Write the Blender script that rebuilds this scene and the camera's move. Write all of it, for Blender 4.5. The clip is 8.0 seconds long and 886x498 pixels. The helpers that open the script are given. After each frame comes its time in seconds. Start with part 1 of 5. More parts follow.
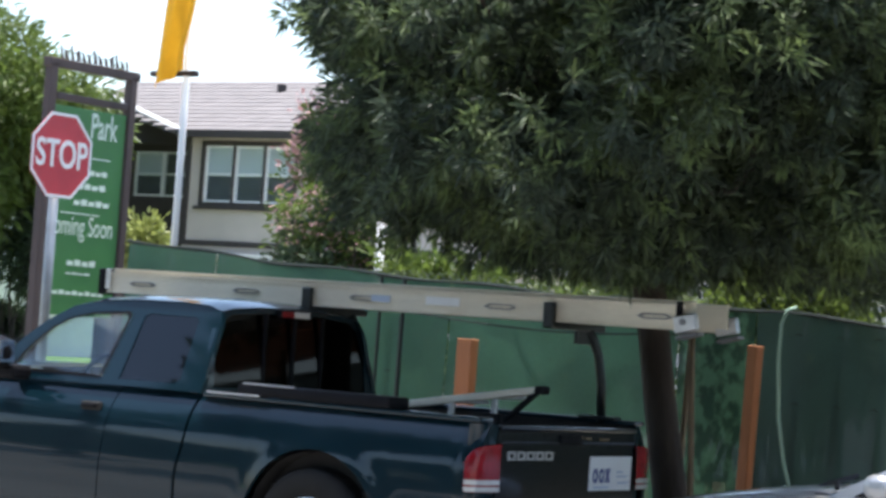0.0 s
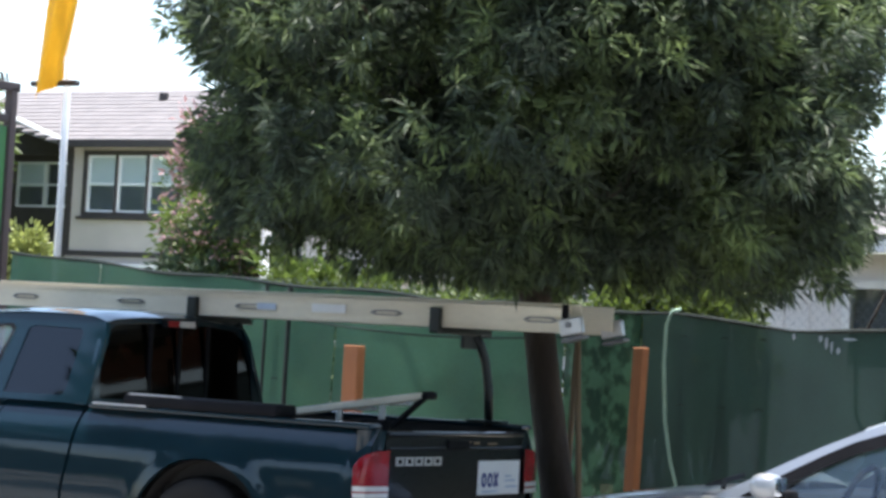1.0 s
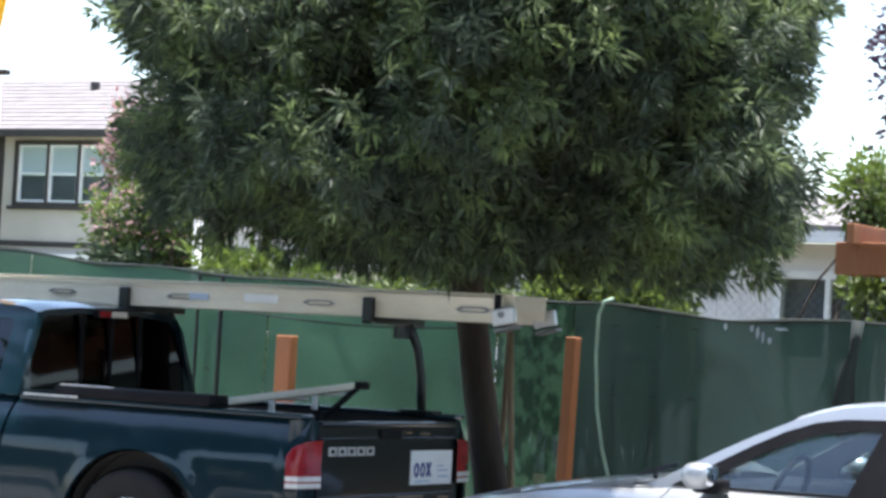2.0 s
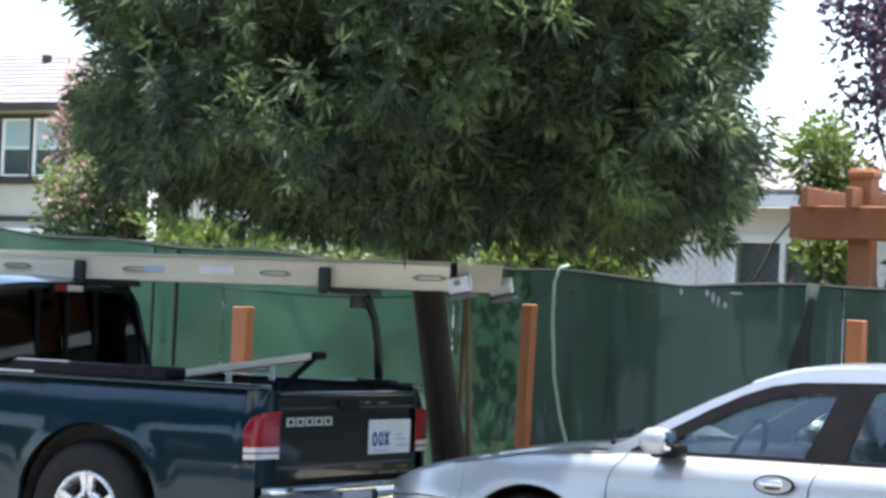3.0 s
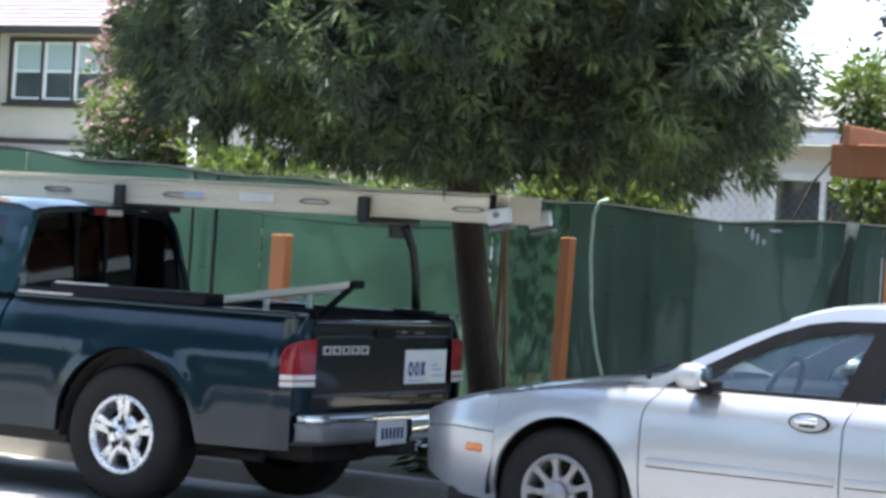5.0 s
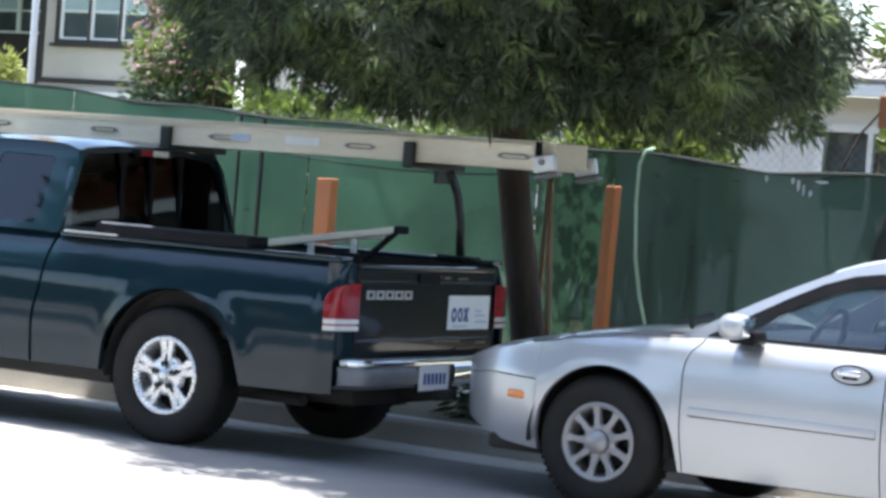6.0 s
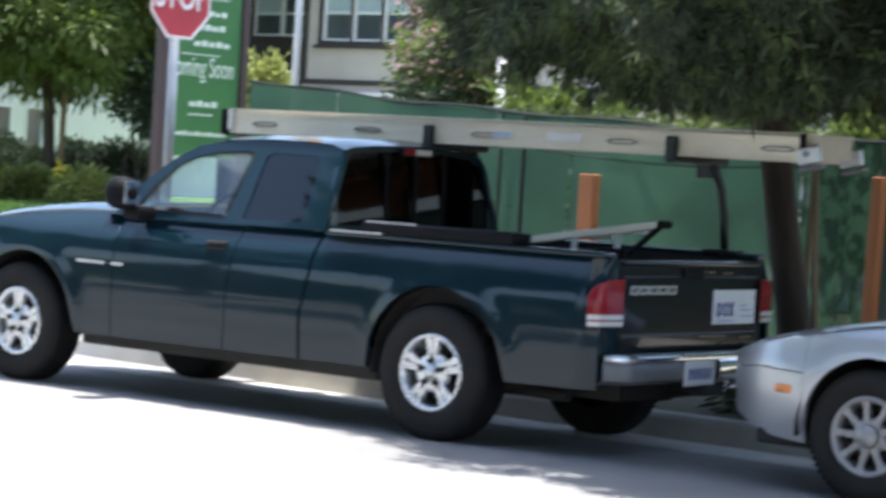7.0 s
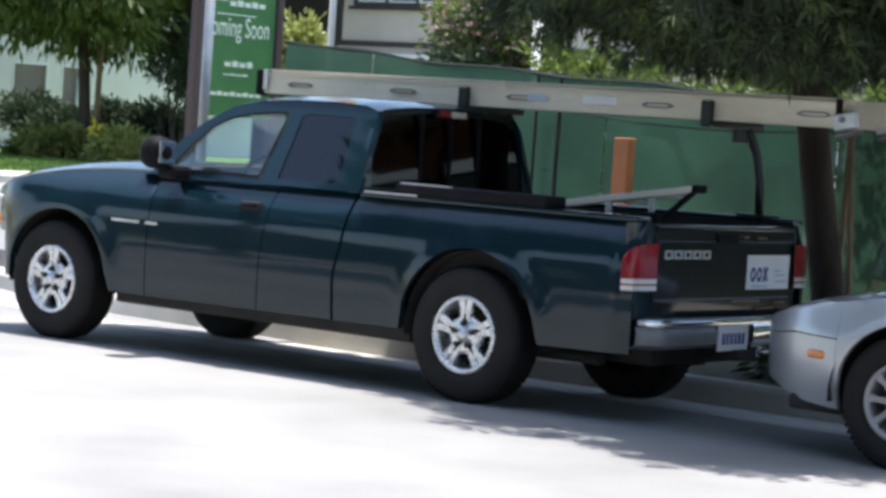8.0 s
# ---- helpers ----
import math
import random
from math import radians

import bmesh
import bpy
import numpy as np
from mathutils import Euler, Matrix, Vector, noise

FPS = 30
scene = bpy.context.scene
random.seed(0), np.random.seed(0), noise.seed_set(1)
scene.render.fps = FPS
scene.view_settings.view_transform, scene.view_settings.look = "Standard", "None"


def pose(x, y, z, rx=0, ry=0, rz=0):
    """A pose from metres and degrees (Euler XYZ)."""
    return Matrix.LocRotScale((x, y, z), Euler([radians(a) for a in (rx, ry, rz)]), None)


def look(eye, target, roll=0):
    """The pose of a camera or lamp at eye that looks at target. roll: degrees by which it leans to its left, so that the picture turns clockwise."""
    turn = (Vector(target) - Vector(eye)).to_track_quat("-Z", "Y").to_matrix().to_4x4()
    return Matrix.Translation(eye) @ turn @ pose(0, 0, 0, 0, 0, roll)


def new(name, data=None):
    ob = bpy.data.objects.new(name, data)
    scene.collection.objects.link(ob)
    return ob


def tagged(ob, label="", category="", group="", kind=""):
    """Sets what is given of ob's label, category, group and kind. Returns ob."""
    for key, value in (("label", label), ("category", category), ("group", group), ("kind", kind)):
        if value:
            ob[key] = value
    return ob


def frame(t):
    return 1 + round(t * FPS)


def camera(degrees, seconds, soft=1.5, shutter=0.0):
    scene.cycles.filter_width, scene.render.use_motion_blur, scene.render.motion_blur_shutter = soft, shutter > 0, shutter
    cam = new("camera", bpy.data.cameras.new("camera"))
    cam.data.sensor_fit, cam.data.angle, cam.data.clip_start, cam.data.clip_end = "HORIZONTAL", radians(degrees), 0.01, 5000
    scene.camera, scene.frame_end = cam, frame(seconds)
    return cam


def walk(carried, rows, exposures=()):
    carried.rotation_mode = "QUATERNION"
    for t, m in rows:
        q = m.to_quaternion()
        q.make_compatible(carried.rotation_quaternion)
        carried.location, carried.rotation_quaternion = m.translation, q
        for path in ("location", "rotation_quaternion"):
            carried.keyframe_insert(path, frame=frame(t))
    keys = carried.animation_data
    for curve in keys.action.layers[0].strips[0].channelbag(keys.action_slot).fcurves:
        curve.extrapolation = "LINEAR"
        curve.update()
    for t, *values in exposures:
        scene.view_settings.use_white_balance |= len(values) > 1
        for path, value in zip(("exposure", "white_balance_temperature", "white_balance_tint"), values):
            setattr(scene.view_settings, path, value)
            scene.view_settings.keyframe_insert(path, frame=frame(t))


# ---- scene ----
EYE = (8.053, -10.328, 1.501)
cam = camera(20.88, 8.0, 3.2, 0.3)
walk(cam, [
    (0, look(EYE, (-0.5860, 1.9221, 2.0517), 4.140)),
    (0.5, look(EYE, (-0.2449, 2.1502, 2.1645), 3.869)),
    (1, look(EYE, (0.0072, 2.3157, 2.1346), 3.187)),
    (1.5, look(EYE, (0.2464, 2.4659, 2.1117), 2.930)),
    (2, look(EYE, (0.3657, 2.5387, 2.0955), 3.127)),
    (2.2, look(EYE, (0.4285, 2.5787, 2.0353), 2.95)),
    (3.3, look(EYE, (0.6718, 2.7253, 1.8616), 2.40)),
    (3.5, look(EYE, (0.7284, 2.7591, 1.7827), 2.694)),
    (4, look(EYE, (0.6519, 2.7188, 1.5685), 2.859)),
    (4.5, look(EYE, (0.7846, 2.7923, 1.6685), 3.296)),
    (5, look(EYE, (0.4161, 2.5823, 1.4728), 3.445)),
    (5.2, look(EYE, (0.3853, 2.5635, 1.3805), 3.883)),
    (6.3, look(EYE, (0.1722, 2.4279, 1.0753), 4.316)),
    (6.5, look(EYE, (0.1309, 2.4019, 1.0639), 4.139)),
    (6.7, look(EYE, (-0.2335, 2.1649, 0.9901), 3.90)),
    (6.9, look(EYE, (-0.9065, 1.6925, 1.0151), 3.77)),
    (7, look(EYE, (-1.1412, 1.5126, 0.9842), 3.365)),
    (7.2, look(EYE, (-1.3970, 1.3008, 0.8154), 3.64)),
    (7.5, look(EYE, (-1.4652, 1.2442, 0.8020), 4.008)),
    (8, look(EYE, (-1.2892, 1.3827, 0.7366), 3.871)),
], exposures=[(0.0, 1.3), (1.0, 1.53), (2.2, 1.78), (3.5, 1.9), (5.0, 1.9), (6.5, 1.78), (7.0, 1.6), (7.5, 1.5), (8.0, 1.28)])

# ---- light ----
SUN_TO = Vector((0.03, 0.12, 1.0)).normalized()
world = bpy.data.worlds.new("sky_world")
scene.world = world
world.use_nodes = True
wn = world.node_tree.nodes
sky = wn.new("ShaderNodeTexSky")
sky.sky_type = "NISHITA"
sky.sun_disc = False
sky.sun_elevation = math.asin(SUN_TO.z)
sky.sun_rotation = math.atan2(SUN_TO.x, SUN_TO.y)
sky.air_density, sky.dust_density = 1.0, 1.6
wn["Background"].inputs[1].default_value = 0.15
world.node_tree.links.new(sky.outputs[0], wn["Background"].inputs[0])
sun = new("sun", bpy.data.lights.new("sun", "SUN"))
sun.data.energy, sun.data.angle, sun.data.color = 4.2, radians(0.53), (1.0, 0.975, 0.94)
sun.matrix_world = look(SUN_TO * 60, (0, 0, 0))


# ---- materials ----
def mat(name, color, rough=0.6, metal=0.0, var=0.15, scale=8.0, fine=60.0, bump=0.1, second=None, coat=0.0, spec=0.5,
        transl=0.0, transp=0.0, island=0.0, per_object=0.0, stretch=(1, 1, 1), mixlow=0.35, mixhigh=0.7):
    m = bpy.data.materials.new(name)
    m.use_nodes = True
    nt = m.node_tree
    n, l = nt.nodes, nt.links
    b = n["Principled BSDF"]
    tc = n.new("ShaderNodeTexCoord")
    mp = n.new("ShaderNodeMapping")
    mp.inputs["Scale"].default_value = stretch
    l.new(tc.outputs["Object"], mp.inputs[0])
    big = n.new("ShaderNodeTexNoise")
    big.inputs["Scale"].default_value, big.inputs["Detail"].default_value = scale, 5
    small = n.new("ShaderNodeTexNoise")
    small.inputs["Scale"].default_value, small.inputs["Detail"].default_value = fine, 4
    l.new(mp.outputs[0], big.inputs[0])
    l.new(mp.outputs[0], small.inputs[0])
    ramp = n.new("ShaderNodeMapRange")
    ramp.inputs[1].default_value, ramp.inputs[2].default_value = mixlow, mixhigh
    l.new(big.outputs[0], ramp.inputs[0])
    mx = n.new("ShaderNodeMix")
    mx.data_type = "RGBA"
    c2 = second if second else [c * (1 - var) for c in color]
    mx.inputs[6].default_value, mx.inputs[7].default_value = (*color, 1), (*c2, 1)
    l.new(ramp.outputs[0], mx.inputs[0])
    hs = n.new("ShaderNodeHueSaturation")
    l.new(mx.outputs[2], hs.inputs["Color"])
    val = n.new("ShaderNodeMath")
    val.operation = "MULTIPLY_ADD"
    val.inputs[1].default_value, val.inputs[2].default_value = var * 1.2, 1 - var * 0.6
    l.new(small.outputs[0], val.inputs[0])
    last = val.outputs[0]
    if island or per_object:
        src = n.new("ShaderNodeNewGeometry").outputs["Random Per Island"] if island else n.new("ShaderNodeObjectInfo").outputs["Random"]
        k = n.new("ShaderNodeMath")
        k.operation = "MULTIPLY_ADD"
        amount = island or per_object
        k.inputs[1].default_value, k.inputs[2].default_value = amount, 1 - amount / 2
        l.new(src, k.inputs[0])
        k2 = n.new("ShaderNodeMath")
        k2.operation = "MULTIPLY"
        l.new(k.outputs[0], k2.inputs[0])
        l.new(last, k2.inputs[1])
        last = k2.outputs[0]
    l.new(last, hs.inputs["Value"])
    l.new(hs.outputs[0], b.inputs["Base Color"])
    rr = n.new("ShaderNodeMapRange")
    rr.inputs[3].default_value, rr.inputs[4].default_value = max(rough - 0.08, 0.02), min(rough + 0.08, 1)
    l.new(small.outputs[0], rr.inputs[0])
    l.new(rr.outputs[0], b.inputs["Roughness"])
    b.inputs["Metallic"].default_value = metal
    b.inputs["Specular IOR Level"].default_value = spec
    b.inputs["Coat Weight"].default_value, b.inputs["Coat Roughness"].default_value = coat, 0.05
    if bump:
        bp = n.new("ShaderNodeBump")
        bp.inputs["Strength"].default_value, bp.inputs["Distance"].default_value = bump, 0.01
        l.new(small.outputs[0], bp.inputs["Height"])
        l.new(bp.outputs[0], b.inputs["Normal"])
    out = n["Material Output"]
    shader = b.outputs[0]
    if transl:
        tr = n.new("ShaderNodeBsdfTranslucent")
        l.new(hs.outputs[0], tr.inputs[0])
        ms = n.new("ShaderNodeMixShader")
        ms.inputs[0].default_value = transl
        l.new(shader, ms.inputs[1])
        l.new(tr.outputs[0], ms.inputs[2])
        shader = ms.outputs[0]
    if transp:
        tp = n.new("ShaderNodeBsdfTransparent")
        ms = n.new("ShaderNodeMixShader")
        ms.inputs[0].default_value = transp
        l.new(shader, ms.inputs[1])
        l.new(tp.outputs[0], ms.inputs[2])
        shader = ms.outputs[0]
    l.new(shader, out.inputs[0])
    return m


def glass(name, tint, through_amount=0.8, rough=0.03, gloss=1.0):
    """Pane: a clear or tinted sheet with a mirror gloss that grows towards grazing views."""
    m = bpy.data.materials.new(name)
    m.use_nodes = True
    n, l = m.node_tree.nodes, m.node_tree.links
    n.remove(n["Principled BSDF"])
    tp, gl, lw, ms = (n.new("ShaderNodeBsdfTransparent"), n.new("ShaderNodeBsdfGlossy"), n.new("ShaderNodeLayerWeight"), n.new("ShaderNodeMixShader"))
    tp.inputs[0].default_value = (*[c * through_amount for c in tint], 1)
    gl.inputs["Roughness"].default_value = rough
    pw, ad = n.new("ShaderNodeMath"), n.new("ShaderNodeMath")
    pw.operation, pw.inputs[1].default_value = "POWER", 4.0
    ad.operation, ad.inputs[1].default_value, ad.inputs[2].default_value = "MULTIPLY_ADD", 0.9 * gloss, 0.06 * gloss
    l.new(lw.outputs["Facing"], pw.inputs[0])
    l.new(pw.outputs[0], ad.inputs[0])
    l.new(ad.outputs[0], ms.inputs[0])
    l.new(tp.outputs[0], ms.inputs[1])
    l.new(gl.outputs[0], ms.inputs[2])
    l.new(ms.outputs[0], n["Material Output"].inputs[0])
    return m


M = {
    "asphalt": mat("asphalt", (0.26, 0.255, 0.25), 0.85, var=0.3, scale=0.7, fine=90, bump=0.35),
    "concrete": mat("concrete", (0.52, 0.50, 0.455), 0.85, var=0.25, scale=1.5, fine=50, bump=0.3),
    "soil": mat("soil", (0.12, 0.09, 0.06), 0.95, var=0.4, scale=2, fine=30, bump=0.6, second=(0.07, 0.08, 0.03)),
    "paint_blue": mat("truck_paint", (0.004, 0.017, 0.025), 0.3, 0.0, var=0.15, scale=1.5, fine=200, bump=0.004, coat=0.75, spec=0.06),
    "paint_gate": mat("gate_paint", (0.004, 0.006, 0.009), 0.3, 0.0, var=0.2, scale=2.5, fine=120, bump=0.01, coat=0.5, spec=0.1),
    "paint_silver": mat("silver_paint", (0.43, 0.445, 0.465), 0.32, 0.55, var=0.06, scale=1.5, fine=300, bump=0.01, coat=0.8),
    "black_plastic": mat("black_plastic", (0.014, 0.014, 0.016), 0.5, var=0.3, scale=6, fine=120, bump=0.1, spec=0.04),
    "black_metal": mat("black_metal", (0.015, 0.02, 0.02), 0.4, 0.3, var=0.3, scale=6, fine=90, bump=0.08),
    "under": mat("underbody", (0.02, 0.018, 0.016), 0.85, var=0.5, scale=5, fine=60, bump=0.3),
    "rubber": mat("rubber", (0.012, 0.0115, 0.0115), 0.85, var=0.35, scale=7, fine=90, bump=0.25, second=(0.018, 0.017, 0.015), spec=0.25),
    "alloy": mat("alloy", (0.72, 0.73, 0.74), 0.28, 0.75, var=0.12, scale=9, fine=80, bump=0.04),
    "grey_alloy": mat("grey_alloy", (0.30, 0.295, 0.30), 0.4, 0.5, var=0.2, scale=9, fine=80, bump=0.05),
    "chrome": mat("chrome", (0.80, 0.82, 0.85), 0.09, 1.0, var=0.08, scale=7, fine=60, bump=0.03),
    "grey_step": mat("grey_metal", (0.20, 0.20, 0.21), 0.45, 0.6, var=0.2, scale=7, fine=60, bump=0.08),
    "red_lens": mat("red_lens", (0.27, 0.008, 0.014), 0.2, var=0.3, scale=14, fine=150, bump=0.1, coat=0.4, spec=0.2),
    "clear_lens": mat("clear_lens", (0.62, 0.60, 0.57), 0.15, var=0.15, scale=20, fine=150, bump=0.1, coat=1.0),
    "amber_lens": mat("amber_lens", (0.75, 0.22, 0.03), 0.2, var=0.15, scale=20, fine=150, bump=0.1, coat=0.8),
    "seat": mat("seat_cloth", (0.10, 0.10, 0.11), 0.9, var=0.3, scale=10, fine=150, bump=0.2),
    "dash": mat("dash_plastic", (0.30, 0.29, 0.27), 0.6, var=0.15, scale=6, fine=150, bump=0.1),
    "white": mat("white_paint", (0.78, 0.78, 0.76), 0.5, var=0.08, scale=5, fine=60, bump=0.05),
    "blue_print": mat("blue_print", (0.02, 0.035, 0.20), 0.5, var=0.1, scale=8, fine=80, bump=0),
    "grey_print": mat("grey_print", (0.45, 0.52, 0.62), 0.5, var=0.1, scale=8, fine=80, bump=0),
    "fibre": mat("ladder_rail", (0.74, 0.68, 0.54), 0.55, var=0.15, scale=3, fine=60, bump=0.1, second=(0.60, 0.54, 0.42), stretch=(0.4, 1, 1)),
    "alu": mat("aluminium", (0.62, 0.62, 0.62), 0.35, 0.85, var=0.2, scale=8, fine=90, bump=0.05),
    "bark": mat("bark", (0.062, 0.046, 0.034), 0.95, var=0.5, scale=7, fine=30, bump=1.0, second=(0.035, 0.025, 0.02), stretch=(1, 1, 0.25)),
    "leaf": mat("leaf_green", (0.062, 0.084, 0.056), 0.5, var=0.35, scale=3.0, fine=14, bump=0, transl=0.45, island=0.9, second=(0.16, 0.215, 0.078), spec=0.3, mixlow=0.45, mixhigh=0.68),
    "leaf_bright": mat("leaf_bright", (0.12, 0.17, 0.035), 0.5, var=0.3, scale=1.5, fine=9, bump=0, transl=0.45, island=0.6),
    "leaf_dark": mat("leaf_dark", (0.035, 0.06, 0.025), 0.6, var=0.3, scale=2, fine=9, bump=0, transl=0.25, island=0.6),
    "leaf_plum": mat("leaf_plum", (0.085, 0.04, 0.065), 0.45, var=0.3, scale=2, fine=9, bump=0, transl=0.3, island=0.7, second=(0.03, 0.02, 0.035)),
    "leaf_yellow": mat("leaf_yellow", (0.26, 0.29, 0.08), 0.5, var=0.3, scale=2, fine=9, bump=0, transl=0.4, island=0.6),
    "blossom": mat("blossom", (0.58, 0.34, 0.34), 0.6, var=0.3, scale=3, fine=20, bump=0, transl=0.3, island=0.6),
    "petal": mat("yellow_petal", (0.80, 0.62, 0.05), 0.6, var=0.2, scale=9, fine=60, bump=0, transl=0.3),
    "grass": mat("lawn_grass", (0.11, 0.19, 0.035), 0.8, var=0.35, scale=1.2, fine=40, bump=0.5, island=0.6, transl=0.2),
    "mesh": mat("green_mesh", (0.055, 0.14, 0.09), 0.75, var=0.3, scale=0.9, fine=45, bump=0.35, transl=0.42, transp=0.06),
    "mesh_thin": mat("thin_green_mesh", (0.034, 0.078, 0.064), 0.75, var=0.35, scale=0.9, fine=45, bump=0.35, transl=0.22, transp=0.05),
    "mesh_leafy": mat("leafy_green_mesh", (0.075, 0.17, 0.10), 0.75, var=0.4, scale=9, fine=45, bump=0.35, transl=0.42, transp=0.06, second=(0.02, 0.06, 0.035), mixlow=0.44, mixhigh=0.56, stretch=(1.2, 1, 0.8)),
    "hem": mat("dark_hem", (0.012, 0.022, 0.02), 0.8, var=0.3, scale=5, fine=60, bump=0.2),
    "galv": mat("galvanised", (0.31, 0.33, 0.345), 0.45, 0.6, var=0.2, scale=9, fine=90, bump=0.05),
    "cedar": mat("stained_cedar", (0.37, 0.15, 0.06), 0.7, var=0.3, scale=2.5, fine=30, bump=0.25, second=(0.28, 0.095, 0.035), stretch=(1, 1, 0.2)),
    "stake": mat("stake_wood", (0.26, 0.18, 0.11), 0.85, var=0.35, scale=4, fine=50, bump=0.3, stretch=(1, 1, 0.15)),
    "hose": mat("hose_green", (0.28, 0.42, 0.33), 0.5, var=0.15, scale=9, fine=60, bump=0.05),
    "stop_red": mat("sign_red", (0.55, 0.045, 0.06), 0.45, var=0.12, scale=5, fine=60, bump=0.03),
    "sign_white": mat("sign_white", (0.80, 0.80, 0.80), 0.45, var=0.08, scale=5, fine=60, bump=0.03),
    "board_green": mat("board_green", (0.055, 0.20, 0.055), 0.5, var=0.12, scale=3, fine=50, bump=0.03),
    "board_frame": mat("board_frame", (0.085, 0.06, 0.055), 0.7, var=0.3, scale=4, fine=40, bump=0.2, stretch=(1, 1, 0.2)),
    "pale_print": mat("pale_print", (0.70, 0.80, 0.68), 0.5, var=0.08, scale=5, fine=60, bump=0),
    "flag": mat("flag_cloth", (0.85, 0.42, 0.02), 0.7, var=0.15, scale=3, fine=40, bump=0.1, transl=0.45),
    "stucco": mat("stucco_taupe", (0.50, 0.44, 0.385), 0.9, var=0.12, scale=1.2, fine=30, bump=0.5),
    "stucco_white": mat("stucco_white", (0.72, 0.70, 0.66), 0.9, var=0.08, scale=1.2, fine=30, bump=0.4),
    "siding": mat("white_siding", (0.70, 0.68, 0.66), 0.7, var=0.1, scale=1.2, fine=30, bump=0.2),
    "trim_dark": mat("trim_brown", (0.045, 0.036, 0.033), 0.7, var=0.2, scale=3, fine=40, bump=0.1),
    "roof": mat("roof_tile", (0.20, 0.18, 0.175), 0.85, var=0.25, scale=2, fine=20, bump=0.4, per_object=0.3, island=0.25),
    "dark_room": mat("dark_room", (0.16, 0.165, 0.17), 0.9, var=0.3, scale=2, fine=20, bump=0),
    "blind": mat("window_blind", (0.82, 0.83, 0.82), 0.7, var=0.08, scale=2, fine=20, bump=0.1),
    "glass": glass("clear_glass", (0.92, 0.98, 0.98), 0.97),
    "tint": glass("tinted_glass", (0.16, 0.17, 0.24), 0.5),
    "tint_dark": glass("dark_glass", (0.20, 0.19, 0.19), 0.2, gloss=0.45),
    "pane": glass("window_glass", (0.90, 0.94, 0.95), 0.95),
}


# ---- mesh helpers ----
def mesh_from(bm, name, material, smooth=False):
    bmesh.ops.recalc_face_normals(bm, faces=bm.faces)
    me = bpy.data.meshes.new(name)
    bm.to_mesh(me)
    bm.free()
    if smooth:
        me.shade_smooth()
    me.materials.append(material if not isinstance(material, str) else M[material])
    return me


def thing(name, label, category, group="", at=(0, 0, 0), kind=""):
    ob = new(name)
    ob.location = at
    return tagged(ob, label, category, group, kind)


def part(name, bm, material, parent, label="", smooth=False):
    ob = new(name, mesh_from(bm, name, material, smooth))
    ob.parent = parent
    if label:
        ob["label"] = label
    return ob


def solo(name, bm, material, label, category, group="", kind="", smooth=False):
    return tagged(new(name, mesh_from(bm, name, material, smooth)), label, category, group, kind)


def sharp(ob, angle=35):
    ob.data.shade_smooth()
    ob.data.set_sharp_from_angle(angle=radians(angle))
    return ob


def box(lo, hi, bevel=0.0, bm=None, turn=None, seg=2):
    own = bmesh.new()
    c = [(a + b) / 2 for a, b in zip(lo, hi)]
    s = [abs(b - a) for a, b in zip(lo, hi)]
    m = Matrix.Translation(c) @ (turn if turn else Matrix.Identity(4)) @ Matrix.Diagonal((*s, 1))
    bmesh.ops.create_cube(own, size=1, matrix=m)
    if bevel:
        bmesh.ops.bevel(own, geom=own.edges[:], offset=min(bevel, min(s) * 0.45), segments=seg, affect="EDGES", profile=0.5)
    return join(bm, own)


def join(bm, own):
    if bm is None:
        return own
    me = bpy.data.meshes.new("tmp")
    own.to_mesh(me)
    own.free()
    bm.from_mesh(me)
    bpy.data.meshes.remove(me)
    return bm


def rod(a, b, r0, r1=None, n=12, bm=None, caps=True):
    own = bmesh.new()
    a, b = Vector(a), Vector(b)
    d = b - a
    q = d.to_track_quat("Z", "Y").to_matrix().to_4x4()
    bmesh.ops.create_cone(own, cap_ends=caps, segments=n, radius1=r0, radius2=r0 if r1 is None else r1, depth=d.length,
                          matrix=Matrix.Translation((a + b) / 2) @ q)
    return join(bm, own)


def tube(points, radii, n=8, bm=None):
    """A bent tube along points; radii: one number or one a point."""
    own = bmesh.new()
    pts = [Vector(p) for p in points]
    if not hasattr(radii, "__len__"):
        radii = [radii] * len(pts)
    rings = []
    for i, p in enumerate(pts):
        d = (pts[min(i + 1, len(pts) - 1)] - pts[max(i - 1, 0)]).normalized()
        u = d.orthogonal().normalized() if abs(d.z) < 0.9 else d.cross(Vector((0, 1, 0))).normalized()
        if abs(d.z) < 0.9:
            u = d.cross(Vector((0, 0, 1))).normalized()
        v = d.cross(u)
        rings.append([own.verts.new(p + (u * math.cos(2 * math.pi * k / n) + v * math.sin(2 * math.pi * k / n)) * radii[i]) for k in range(n)])
    for r, s in zip(rings, rings[1:]):
        for k in range(n):
            own.faces.new((r[k], r[(k + 1) % n], s[(k + 1) % n], s[k]))
    own.faces.new(rings[0])
    own.faces.new(rings[-1])
    return join(bm, own)


def grid(nu, nv, fn, bm=None, close_u=False):
    own = bmesh.new()
    v = [[own.verts.new(fn(i, j)) for j in range(nv)] for i in range(nu)]
    for i in range(nu if close_u else nu - 1):
        for j in range(nv - 1):
            own.faces.new((v[i][j], v[(i + 1) % nu][j], v[(i + 1) % nu][j + 1], v[i][j + 1]))
    return join(bm, own)


